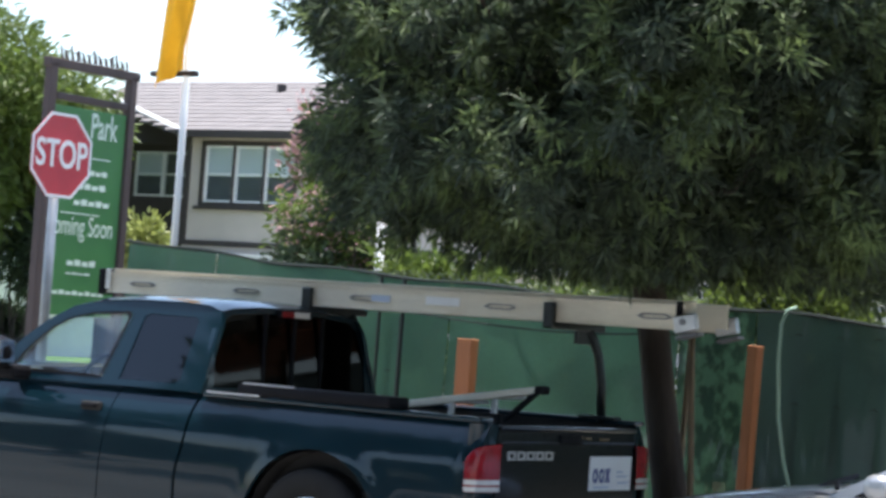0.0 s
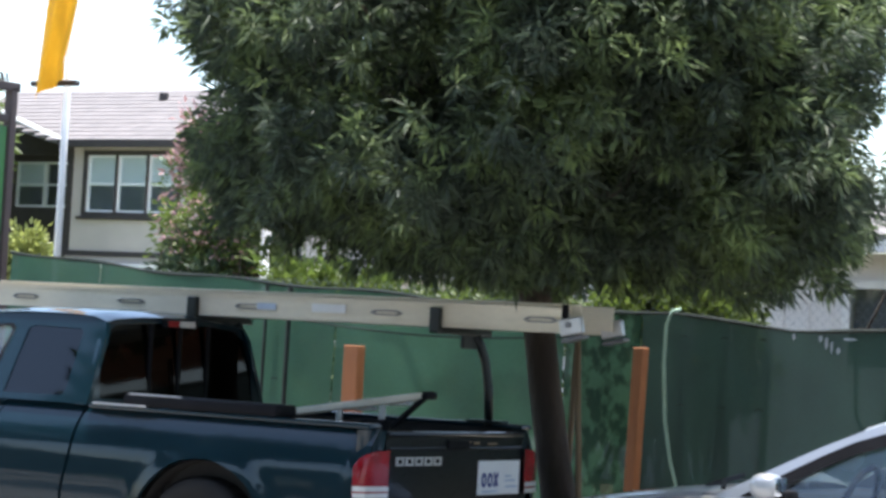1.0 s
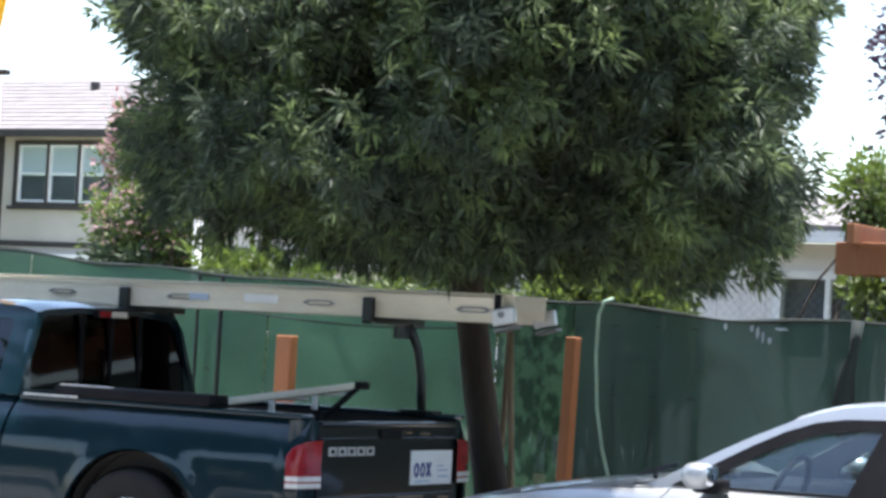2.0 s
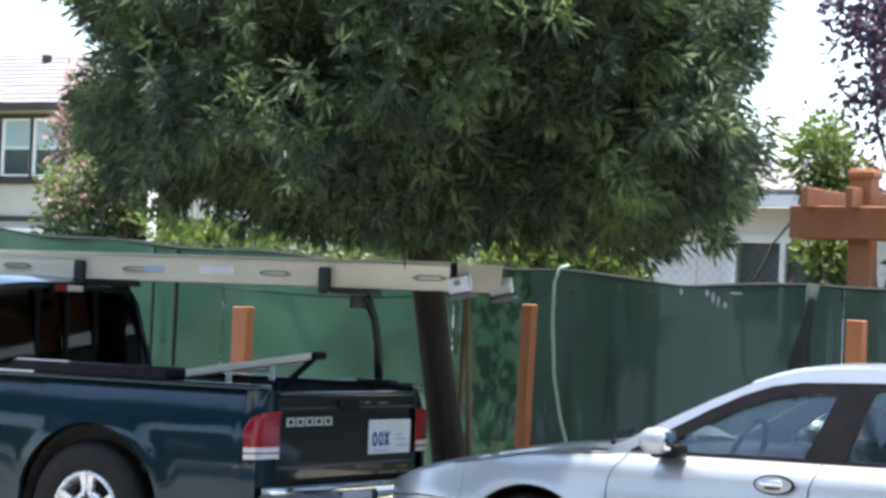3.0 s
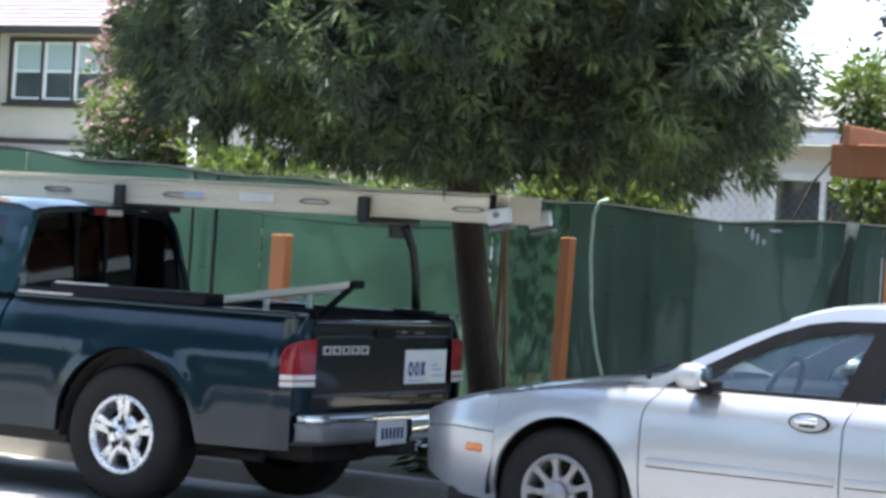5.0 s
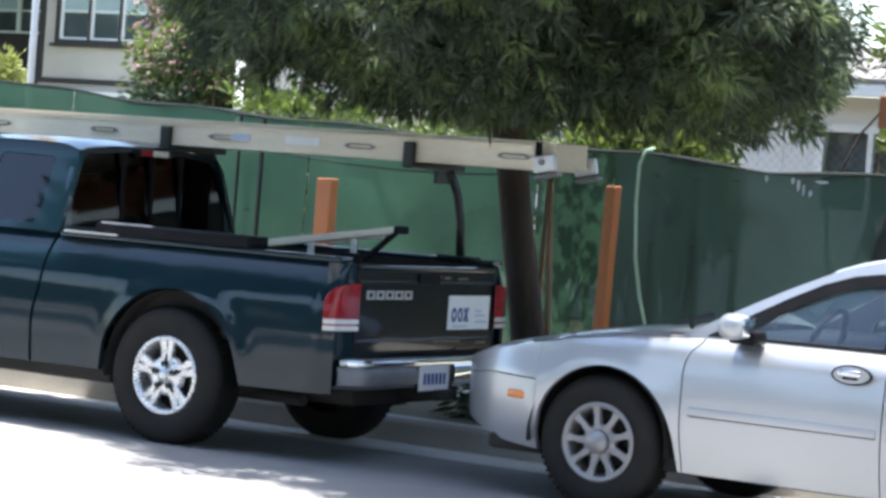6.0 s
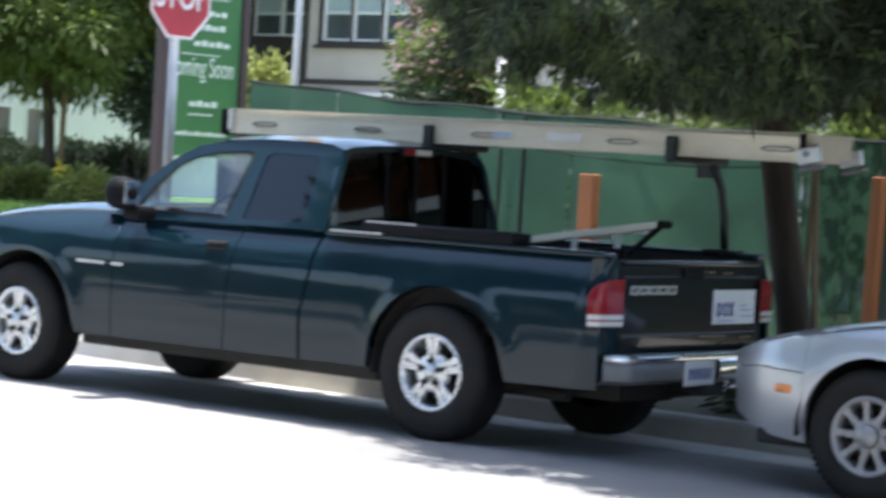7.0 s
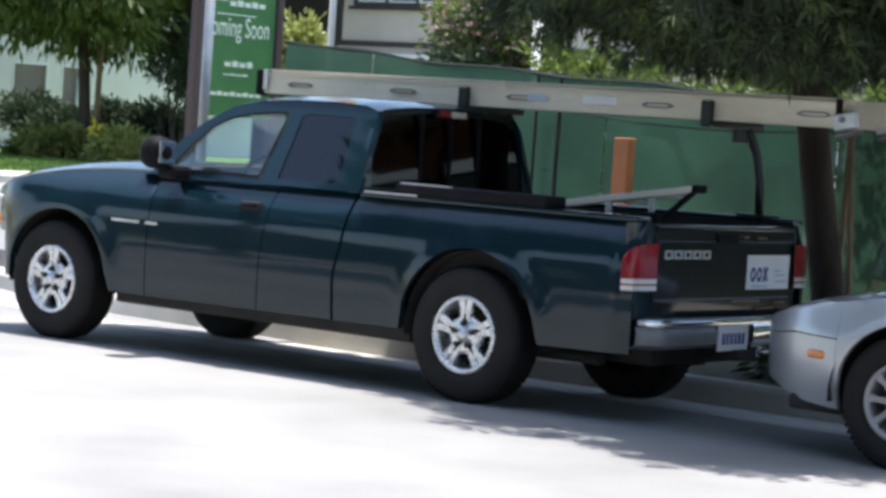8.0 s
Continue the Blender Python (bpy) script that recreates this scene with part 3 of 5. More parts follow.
BED_GAP = [(0.376, -0.08), (0.60, -0.09), (0.68, -0.075), (0.8, -0.045), (1.1, -0.012)]
DOOR_GAP = [(0.35, -0.035), (0.65, -0.03), (0.85, -0.01), (1.1, 0.02)]
for mirror in (None, TW):
    t_part("front_fender", side_panel(-4.04, -2.485, t_low, t_high, t_y, 60, 14, mirror), "paint_blue")
    door = t_part("front_door", bend(side_panel(-2.477, -1.515, t_low, t_high, t_y, 18, 14, mirror), -1.511, DOOR_GAP, 0.25), "paint_blue")
    rdoor = t_part("rear_door", bend(bend(side_panel(-1.507, -0.885, t_low, t_high, t_y, 12, 14, mirror), -1.511, DOOR_GAP, 0.25), -0.875, BED_GAP), "paint_blue")
    t_part("bed_side", bend(side_panel(-0.865, 1.07, t_low, t_high, t_y, 76, 14, mirror), -0.875, BED_GAP), "paint_blue")
    s, oy = (1, 0) if mirror is None else (-1, TW)
    part("door_handle", box((-1.715, oy + s * -0.026, 0.948), (-1.60, oy + s * -0.002, 0.972), 0.008), "black_plastic", door, "black door handle")
    part("handle_recess", box((-1.73, oy + s * -0.006, 0.935), (-1.575, oy + s * 0.02, 0.985), 0.01), "under", door)
    part("rocker_trim", box((-2.80, oy + s * 0.05, 0.28), (-0.42, oy + s * 0.12, 0.37), 0.02), "under", truck)
    # wheel housings
    for cx in (-WB + 0.06, 0.04):
        bm = grid(17, 3, lambda i, j: (cx + 0.468 * math.cos(math.pi * (1.06 * i / 16 - 0.03)), oy + s * (0.0 + 0.22 * j), WR + 0.468 * math.sin(math.pi * (1.06 * i / 16 - 0.03))))
        t_part("wheel_housing", bm, "under")
    # upper side of the cab with its two windows
    def cab_y(u, v, oy=oy, s=s):
        return Vector((u, oy + s * (0.052 + 0.19 * max(v - 1.09, 0) / 0.49), v))
    outline = [(-2.56, 1.09), (-2.49, 1.19), (-2.38, 1.32), (-2.23, 1.44), (-2.05, 1.535), (-1.84, 1.578), (-1.55, 1.598), (-1.2, 1.60), (-0.99, 1.588), (-0.915, 1.56), (-0.885, 1.49), (-0.868, 1.09)]
    hole1 = [(-2.385, 1.125), (-2.38, 1.17), (-2.305, 1.275), (-2.17, 1.405), (-2.04, 1.468), (-1.87, 1.505), (-1.60, 1.525), (-1.57, 1.50), (-1.65, 1.125)]
    hole2 = [(-1.515, 1.125), (-1.475, 1.50), (-1.44, 1.518), (-1.08, 1.515), (-1.055, 1.495), (-1.05, 1.16), (-1.08, 1.13)]
    t_part("cab_side", plate(outline, [hole1, hole2], cab_y, Vector((0, s * 0.035, 0))), "paint_blue")
    seal_in = [(-1.96 + (u + 1.96) * 0.94, 1.31 + (v - 1.31) * 0.92) for u, v in hole1]
    part("window_seal", grid(len(hole1), 2, lambda i, j: cab_y(*(hole1, seal_in)[j][i]) + Vector((0, s * -0.004, 0)), close_u=True), "black_plastic", truck)
    g1 = part("side_window", plate(hole1, [], lambda u, v: cab_y(u, v) + Vector((0, s * 0.014, 0)), Vector((0, s * 0.004, 0))), "glass", truck, "clear driver's side glass")
    g2 = part("quarter_window", plate(hole2, [], lambda u, v: cab_y(u, v) + Vector((0, s * 0.006, 0)), Vector((0, s * 0.004, 0))), "tint", truck, "dark tinted quarter glass")
    # mirror
    if mirror is None:
        mir = part("door_mirror", box((-2.40, -0.25, 1.13), (-2.21, -0.05, 1.325), 0.085, seg=6), "black_plastic", truck, "black folding door mirror")
        part("mirror_glass", box((-2.222, -0.215, 1.165), (-2.214, -0.085, 1.30), 0.003), "chrome", mir)
        part("mirror_arm", box((-2.36, -0.10, 1.07), (-2.20, 0.06, 1.16), 0.03), "black_plastic", mir)
    else:
        part("door_mirror", box((-2.40, TW + 0.06, 1.14), (-2.24, TW + 0.24, 1.31), 0.05, seg=4), "black_plastic", truck)


def roof_pt(i, j):
    u, v = i / 12, j / 12
    x = -2.05 + u * 1.14
    e = 4 * v * (1 - v)
    z = lerp_table(x, [(-2.05, 1.535), (-1.84, 1.578), (-1.55, 1.598), (-1.2, 1.60), (-0.99, 1.588), (-0.91, 1.56)]) + 0.045 * e ** 0.6
    y = 0.235 + v * (TW - 0.47)
    return (x - 0.10 * e * (1 - u), y, z)


t_part("roof", grid(13, 13, roof_pt), "paint_blue", angle=60)


def windshield_pt(i, j):
    u, v = i / 8, j / 8
    e = 4 * v * (1 - v)
    x = -2.56 + u * 0.51 - 0.14 * e * (1 - u) - 0.10 * e * u
    return (x, 0.06 + 0.175 * u + v * (TW - 0.12 - 0.35 * u), 1.10 + u * 0.435 + 0.04 * e * u)


t_part("windscreen", grid(9, 9, windshield_pt), "glass", label="clear windscreen")
t_part("cowl", grid(2, 9, lambda i, j: (-2.66 + 0.2 * i - 0.12 * math.sin(math.pi * j / 8), 0.06 + (TW - 0.12) * j / 8, 1.085 + 0.015 * i)), "black_plastic")


def hood_pt(i, j):
    u, v = i / 14, j / 14
    e = 4 * v * (1 - v)
    x = -4.03 + u * 1.50 - 0.10 * e * (1 - u)
    side_x = -4.03 + u * 1.50
    y0 = t_y(side_x, t_high(side_x)) + 0.002
    z = t_high(side_x) + 0.066 * e ** 0.5 * smoothstep(0, 0.4, u + 0.15) + 0.01
    return (x, y0 + v * (TW - 2 * y0), z)


t_part("hood", grid(15, 15, hood_pt), "paint_blue", angle=60)
t_part("front_grille", grid(9, 4, lambda i, j: (-4.045 - 0.10 * math.sin(math.pi * i / 8) - 0.01 * j * (1 if j < 3 else 0.5), 0.17 + (TW - 0.34) * i / 8, 0.64 + 0.075 * j)), "black_plastic")
for s, oy in ((1, 0), (-1, TW)):
    lamp = part("headlight", box((-4.05, oy + s * 0.08, 0.74), (-3.93, oy + s * 0.36, 0.87), 0.025), "clear_lens", truck, "clear headlight")
    part("side_marker", box((-4.0, oy + s * 0.055, 0.69), (-3.86, oy + s * 0.2, 0.735), 0.01), "amber_lens", truck, "amber marker lamp")


def front_bumper_pt(i, j):
    u = i / 24
    # wraps round both corners
    y = 0.0 + TW * u
    edge = min(u, 1 - u)
    x = -4.17 + 0.42 * (1 - smoothstep(0, 0.12, edge)) - 0.05 * math.sin(math.pi * u)
    yy = min(max(y, 0.015), TW - 0.015)
    prof = [(0.03, 0.505), (-0.005, 0.53), (-0.012, 0.60), (0.0, 0.665), (0.05, 0.68)]
    return (x + prof[j][0], yy, prof[j][1])


t_part("front_bumper", grid(25, 5, front_bumper_pt), "chrome", label="chrome front bumper")
t_part("front_valance", grid(25, 3, lambda i, j: (front_bumper_pt(i, 0)[0] + 0.02 + 0.03 * (1 - j / 2), front_bumper_pt(i, 0)[1], 0.39 + 0.06 * j)), "grey_step")
part("bumper_overrider", box((-4.215, 0.30, 0.44), (-4.15, 0.38, 0.62), 0.01), "black_plastic", truck)

# cab back with the wide rear window
back_outer = [(0.06, 1.09), (0.13, 1.30), (0.22, 1.52), (0.30, 1.572), (0.6, 1.60), (TW - 0.6, 1.60), (TW - 0.30, 1.572), (TW - 0.22, 1.52), (TW - 0.13, 1.30), (TW - 0.06, 1.09)]
back_hole = [(0.17, 1.125), (0.18, 1.30), (0.25, 1.49), (0.33, 1.545), (0.6, 1.565), (TW - 0.6, 1.565), (TW - 0.33, 1.545), (TW - 0.25, 1.49), (TW - 0.18, 1.30), (TW - 0.17, 1.125)]


def cab_back(u, v):
    return Vector((-0.872 - 0.05 * max(v - 1.09, 0) / 0.5, u, v))


t_part("cab_back", plate(back_outer, [back_hole], cab_back, Vector((-0.03, 0, 0))), "paint_blue")
rear = part("rear_window", plate(back_hole, [], lambda u, v: cab_back(u, v) + Vector((-0.008, 0, 0)), Vector((-0.004, 0, 0))), "tint_dark", truck, "dark sliding rear window")
for y in (0.62, 0.89, 1.16):
    part("window_bar", box((-0.905, y - 0.012, 1.13), (-0.885, y + 0.012, 1.56), 0.004), "black_plastic", rear)
stop_lamp = part("high_brake_light", box((-0.925, 0.74, 1.545), (-0.885, 1.04, 1.595), 0.01), "black_plastic", truck)
part("red_lens", box((-0.888, 0.76, 1.552), (-0.878, 0.86, 1.588), 0.003), "red_lens", stop_lamp, "red lens")
part("cargo_lens", box((-0.888, 0.87, 1.552), (-0.878, 1.01, 1.588), 0.003), "clear_lens", stop_lamp, "clear lens")

# cabin
part("dashboard", box((-2.42, 0.12, 0.85), (-2.05, TW - 0.12, 1.115), 0.05, seg=3), "dash", truck, "pale dashboard")
ring = [(-2.02 + 0.06 * math.cos(a) * 0.6, 0.47 + 0.185 * math.sin(a), 1.06 + 0.185 * math.cos(a)) for a in [2 * math.pi * k / 24 for k in range(25)]]
wheel_s = part("steering_wheel", tube(ring, 0.016, 8), "black_plastic", truck, smooth=True)
part("steering_hub", box((-2.06, 0.40, 1.01), (-2.02, 0.54, 1.10), 0.015), "black_plastic", wheel_s)
for y in (0.22, 1.04):
    st = part("seat", box((-1.95, y, 0.62), (-1.42, y + 0.52, 0.78), 0.05), "seat", truck)
    part("seat_back", box((-1.52, y, 0.72), (-1.36, y + 0.52, 1.18), 0.05, turn=Matrix.Rotation(radians(12), 4, "Y")), "seat", st)
    part("headrest", box((-1.44, y + 0.13, 1.20), (-1.34, y + 0.39, 1.38), 0.04), "seat", st)
part("cab_floor", box((-2.6, 0.08, 0.40), (-0.9, TW - 0.08, 0.46), 0.0), "under", truck)
part("cab_inner_wall", box((-1.0, 0.10, 0.46), (-0.93, TW - 0.10, 1.10), 0.01), "seat", truck)
part("rear_bench", box((-1.32, 0.2, 0.5), (-1.0, TW - 0.2, 0.95), 0.04), "seat", truck)
part("chassis", box((-3.9, 0.35, 0.30), (1.0, TW - 0.35, 0.44), 0.02), "under", truck)
part("engine_block", box((-3.9, 0.4, 0.44), (-2.6, TW - 0.4, 0.9), 0.05), "under", truck)
part("rear_axle", rod((0, 0.1, WR - 0.02), (0, TW - 0.1, WR - 0.02), 0.05), "under", truck)
part("differential", box((-0.14, 0.75, 0.22), (0.14, 1.03, 0.5), 0.06, seg=3), "under", truck)
part("exhaust_pipe", tube([(-2.5, 0.45, 0.27), (-0.5, 0.42, 0.27), (0.35, 0.35, 0.30), (0.75, 0.25, 0.31)], 0.03), "under", truck)
part("spare_wheel", rod((0.62, 0.9, 0.28), (0.62, 0.9, 0.46), 0.32, n=28), "rubber", truck)

# bed
part("bed_floor", box((-0.86, 0.1, 0.60), (1.03, TW - 0.1, 0.64), 0.0), "under", truck)
part("bed_front_wall", box((-0.86, 0.09, 0.60), (-0.82, TW - 0.09, 1.085), 0.01), "paint_blue", truck)
for s, oy in ((1, 0), (-1, TW)):
    part("bed_inner_wall", box((-0.84, oy + s * 0.12, 0.62), (1.03, oy + s * 0.16, 1.08), 0.005), "under", truck)
    t_part("bed_rail", box((-0.85, oy + s * 0.045, 1.072), (1.06, oy + s * 0.17, 1.10), 0.012), "paint_blue")
# tailgate
TX = 1.075
tail_out = [(0.19, 0.56), (0.175, 0.80), (0.185, 1.02), (0.21, 1.045), (TW - 0.21, 1.045), (TW - 0.185, 1.02), (TW - 0.175, 0.80), (TW - 0.19, 0.56)]
gate = t_part("tailgate", plate(tail_out, [], lambda u, v: Vector((TX + 0.015 * math.sin((v - 0.56) / 0.485 * math.pi), u, v)), Vector((-0.05, 0, 0))), "paint_gate", label="dark tailgate with thin tan strips near its upper and lower edges")
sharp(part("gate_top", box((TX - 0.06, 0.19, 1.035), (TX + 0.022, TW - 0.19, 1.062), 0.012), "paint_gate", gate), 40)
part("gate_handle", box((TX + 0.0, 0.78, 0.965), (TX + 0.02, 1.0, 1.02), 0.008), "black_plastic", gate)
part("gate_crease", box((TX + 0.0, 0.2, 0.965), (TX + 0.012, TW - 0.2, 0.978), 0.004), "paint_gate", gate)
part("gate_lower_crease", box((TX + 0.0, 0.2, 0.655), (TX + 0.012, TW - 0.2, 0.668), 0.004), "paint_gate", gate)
# thin tan strips near the gate's upper and lower edges
for k, (y, z, w) in enumerate(((0.98, 0.64, 0.28), (1.22, 0.60, 0.2), (1.2, 0.99, 0.1), (0.9, 1.0, 0.12), (1.42, 0.63, 0.12), (1.05, 0.995, 0.06))):
    part("scuff", box((TX + 0.006, y, z), (TX + 0.0135, y + w, z + 0.012), 0.003), "stake", gate, "thin tan strip")
# the maker's letters as plain blocks
for k in range(5):
    y0 = 0.265 + k * 0.092
    z0 = 0.905
    o = [(y0, z0 - 0.023), (y0, z0 + 0.023), (y0 + 0.076, z0 + 0.023), (y0 + 0.076, z0 - 0.023)]
    i2 = [(y0 + 0.018, z0 - 0.012), (y0 + 0.018, z0 + 0.012), (y0 + 0.060, z0 + 0.012), (y0 + 0.060, z0 - 0.012)]
    part("badge_block", plate(o, [i2], lambda u, v: Vector((TX + 0.016, u, v)), Vector((0.005, 0, 0))), "alu", gate, "pale raised badge block")
# sticker
stk = part("sticker", box((TX + 0.014, 1.10, 0.712), (TX + 0.019, 1.55, 0.903), 0.002), "white", gate, "white rectangular sticker with blue print")
for k in range(3):
    y0 = 1.135 + k * 0.066
    if k < 2:
        o = [(y0 + 0.027 + 0.027 * math.cos(a), 0.795 + 0.042 * math.sin(a)) for a in [2 * math.pi * q / 16 for q in range(16)]]
        h = [(y0 + 0.027 + 0.012 * math.cos(a), 0.795 + 0.022 * math.sin(a)) for a in [2 * math.pi * q / 16 for q in range(16)]]
        bm = plate(o, [h], lambda u, v: Vector((TX + 0.0195, u, v)), Vector((0.002, 0, 0)))
    else:
        bm = box((TX + 0.0195, y0 + 0.015, 0.752), (TX + 0.0215, y0 + 0.033, 0.84), turn=Matrix.Rotation(radians(28), 4, "X"))
        box((TX + 0.0197, y0 + 0.015, 0.752), (TX + 0.0217, y0 + 0.033, 0.84), bm=bm, turn=Matrix.Rotation(radians(-28), 4, "X"))
    part("logo_shape", bm, "blue_print", stk, "blue logo shape")
for y, z, w in ((1.39, 0.81, 0.07), (1.39, 0.785, 0.11), (1.40, 0.75, 0.12), (1.15, 0.725, 0.16)):
    part("print_bar", box((TX + 0.0195, y, z), (TX + 0.021, y + w, z + 0.011)), "grey_print", stk)
# tail lights at the corners
for s, oy in ((1, 0), (-1, TW)):
    def tl(i, j, s=s, oy=oy):
        u = i / 8
        a = u * math.pi / 2
        x = lerp_table(u, [(0, 1.025), (0.3, 1.052), (0.5, 1.075), (0.7, 1.09), (1, 1.102)])
        y = lerp_table(u, [(0, -0.03), (0.3, -0.02), (0.5, 0.01), (0.7, 0.07), (1, 0.19)])
        z0, z1 = 0.715, 0.965 - 0.075 * (1 - u) ** 2
        zz = [z0, z0 + 0.028, z0 + 0.032, z0 + 0.036, z0 + 0.064, z0 + 0.068, z1 - 0.02, z1][j]
        yy = y + (0.012 if j == 7 else 0)
        return (x, oy + s * yy, zz)
    light = sharp(part("tail_light", grid(9, 8, tl), "red_lens", truck, "red tail light with clear bands"), 50)
    for z0 in (0.717, 0.752):
        part("reverse_band", grid(9, 2, lambda i, j: (tl(i, 0)[0] + 0.004, tl(i, 0)[1] - s * 0.004, z0 + 0.026 * j)), "clear_lens", light, "clear band")
    t_part("corner_panel", grid(6, 2, lambda i, j: (1.0 + 0.075 * math.sin(i / 5 * math.pi / 2), oy + s * (0.025 + 0.165 * (i / 5) ** 1.5), (0.40, 1.068)[j])), "paint_blue")
# rear bumper
def rb(u):
    e = min(u, 1 - u)
    return 1.215 - 0.10 * (1 - smoothstep(0, 0.10, e))


BY0, BY1 = 0.02, TW - 0.02
t_part("rear_bumper", grid(31, 7, lambda i, j: (rb(i / 30) + (-0.10, -0.01, 0.0, 0.004, 0.0, -0.01, -0.06)[j], BY0 + (BY1 - BY0) * i / 30, (0.575, 0.573, 0.566, 0.545, 0.53, 0.527, 0.525)[j])), "chrome", label="chrome step bumper")
t_part("bumper_face", grid(31, 4, lambda i, j: (rb(i / 30) + (-0.015, -0.004, -0.008, -0.06)[j], BY0 + (BY1 - BY0) * i / 30, (0.53, 0.50, 0.435, 0.41)[j])), "grey_step", label="dull grey bumper face")
part("number_plate", box((1.205, 0.66, 0.395), (1.216, 0.96, 0.54), 0.003), "white", truck, "worn plate with dark bars")
for k in range(6):
    part("plate_bar", box((1.2155, 0.695 + k * 0.04, 0.43), (1.2175, 0.72 + k * 0.04, 0.49)), "blue_print", truck)
part("plate_recess", box((1.195, 0.64, 0.38), (1.207, 0.98, 0.555), 0.004), "black_plastic", truck)
t_part("chrome_drop", grid(9, 4, lambda i, j: (1.222 + (0.0, 0.012, 0.008, -0.01)[j], 0.99 + 0.46 * i / 8, (0.535, 0.51, 0.45, 0.405)[j] + (0.0 if j < 2 else 0.05 * (i / 8)))), "chrome", label="bent chrome bumper end")
part("tow_bar", box((0.9, 0.8, 0.34), (1.25, 0.98, 0.40), 0.01), "under", truck)
# name badge on the front door as a plain bar
for a, b in ((-2.80, -2.56), (-2.50, -2.40)):
    part("name_badge", box((a, t_y(-2.6, 0.79) - 0.004, 0.783), (b, t_y(-2.6, 0.79) + 0.004, 0.801), 0.003), "alu", truck, "silver name bar")
for y, side in ((0.0, -1), (TW, 1)):
    dz = 0 if side < 0 else -0.05
    for x in (-WB, 0.0):
        hub = part("wheel", rod((x, y - side * 0.10, WR + dz), (x, y - side * 0.2, WR + dz), 0.07), "under", truck)
        wheel(hub, x, y + side * 0.012, WR + dz, WR, 0.212, 0.235, 5, "split", side, "alloy")
# dark side box on the near rail
t_part("rail_box", box((-0.60, 0.04, 1.098), (0.46, 0.24, 1.165), 0.02), "black_plastic", label="black low side box on the bed rail")
part("rail_strip", box((-0.80, 0.02, 1.098), (-0.42, 0.04, 1.108), 0.003), "alu", truck)
part("rail_strip", box((-0.56, 0.045, 1.163), (-0.2, 0.07, 1.171), 0.003), "alu", truck)

# ladder rack on the kerb side of the bed
rack = thing("ladder_rack", "black steel ladder rack with two posts on the truck bed", "rack")
for px in (-0.985, 0.755):
    lean = 0.0 if px < 0 else 0.015
    part("rack_post", tube([(px + 0.06 + lean, 1.62, 1.08), (px + 0.05 + lean * 0.7, 1.62, 1.3), (px + 0.03 + lean * 0.3, 1.61, 1.46), (px + 0.01, 1.58, 1.55), (px, 1.53, 1.60)], [0.027, 0.027, 0.027, 0.03, 0.034], 8), "black_metal", rack, smooth=True)
    part("rack_arm", box((px - 0.03, 1.10, 1.595), (px + 0.03, 1.68, 1.635), 0.008), "black_metal", rack)
    part("rack_stop", box((px - 0.035, 1.085, 1.60), (px + 0.035, 1.125, 1.745), 0.01), "black_metal", rack)
    part("rack_gusset", box((px - 0.012, 1.40, 1.52), (px + 0.012, 1.60, 1.60), 0.004), "black_metal", rack)
    part("rack_foot", box((px - 0.06, 1.58, 1.095), (px + 0.18, 1.67, 1.115), 0.005), "black_metal", rack)

# extension ladder on the rack
ladder = thing("extension_ladder", "long cream fibreglass extension ladder with aluminium feet", "ladder")
LX0, LX1 = -2.68, 1.60
for ya, x0, x1, zl in ((1.14, LX0, LX1, 1.637), (1.19, LX0 + 0.02, LX1 + 0.04, 1.66), (1.56, LX0 + 0.02, LX1 + 0.04, 1.66), (1.61, LX0, LX1, 1.637)):
    lip = -0.012 if ya < 1.4 else 0.02
    section = [(ya + lip, zl), (ya + 0.008, zl), (ya + 0.008, zl + 0.135), (ya + lip, zl + 0.135), (ya + lip, zl + 0.123), (ya, zl + 0.123), (ya, zl + 0.012), (ya + lip, zl + 0.012)] if lip < 0 else [
        (ya, zl), (ya + lip, zl), (ya + lip, zl + 0.012), (ya + 0.008, zl + 0.012), (ya + 0.008, zl + 0.123), (ya + lip, zl + 0.123), (ya + lip, zl + 0.135), (ya, zl + 0.135)]
    web = plate(section, [], lambda u, v: Vector((x0, u, v)), Vector((x1 - x0, 0, 0)))
    part("rail", web, "fibre", ladder)
k = LX0 + 0.25
while k < LX1 - 0.1:
    part("rung", rod((k, 1.15, 1.70), (k, 1.60, 1.70), 0.016, n=10), "alu", ladder, smooth=True)
    k += 0.305
for x in (-2.35, -1.49, -0.58, 0.40, 1.42):
    part("slot_mark", plate([(x - 0.11, 1.70), (x - 0.07, 1.716), (x + 0.07, 1.716), (x + 0.11, 1.70), (x + 0.07, 1.686), (x - 0.07, 1.686)],
                           [[(x - 0.09, 1.70), (x - 0.065, 1.709), (x + 0.065, 1.709), (x + 0.09, 1.70), (x + 0.065, 1.692), (x - 0.065, 1.692)]],
                           lambda u, v: Vector((u, 1.126, v)), Vector((0, 0.012, 0))), "grey_step", ladder, "printed oval mark")
part("label_plate", box((-0.12, 1.124, 1.685), (0.12, 1.129, 1.735), 0.001), "white", ladder, "white label")
part("label_plate", box((-0.52, 1.124, 1.685), (-0.38, 1.129, 1.725), 0.001), "grey_print", ladder, "grey label")
part("end_cap", box((LX0 - 0.05, 1.12, 1.62), (LX0 + 0.03, 1.19, 1.79), 0.012), "black_plastic", ladder, "black end cap")
part("end_cap", box((LX0 - 0.05, 1.56, 1.62), (LX0 + 0.03, 1.63, 1.79), 0.012), "black_plastic", ladder, "black end cap")
part("end_bracket", box((LX0 + 0.02, 1.118, 1.66), (LX0 + 0.06, 1.126, 1.79), 0.003), "alu", ladder)
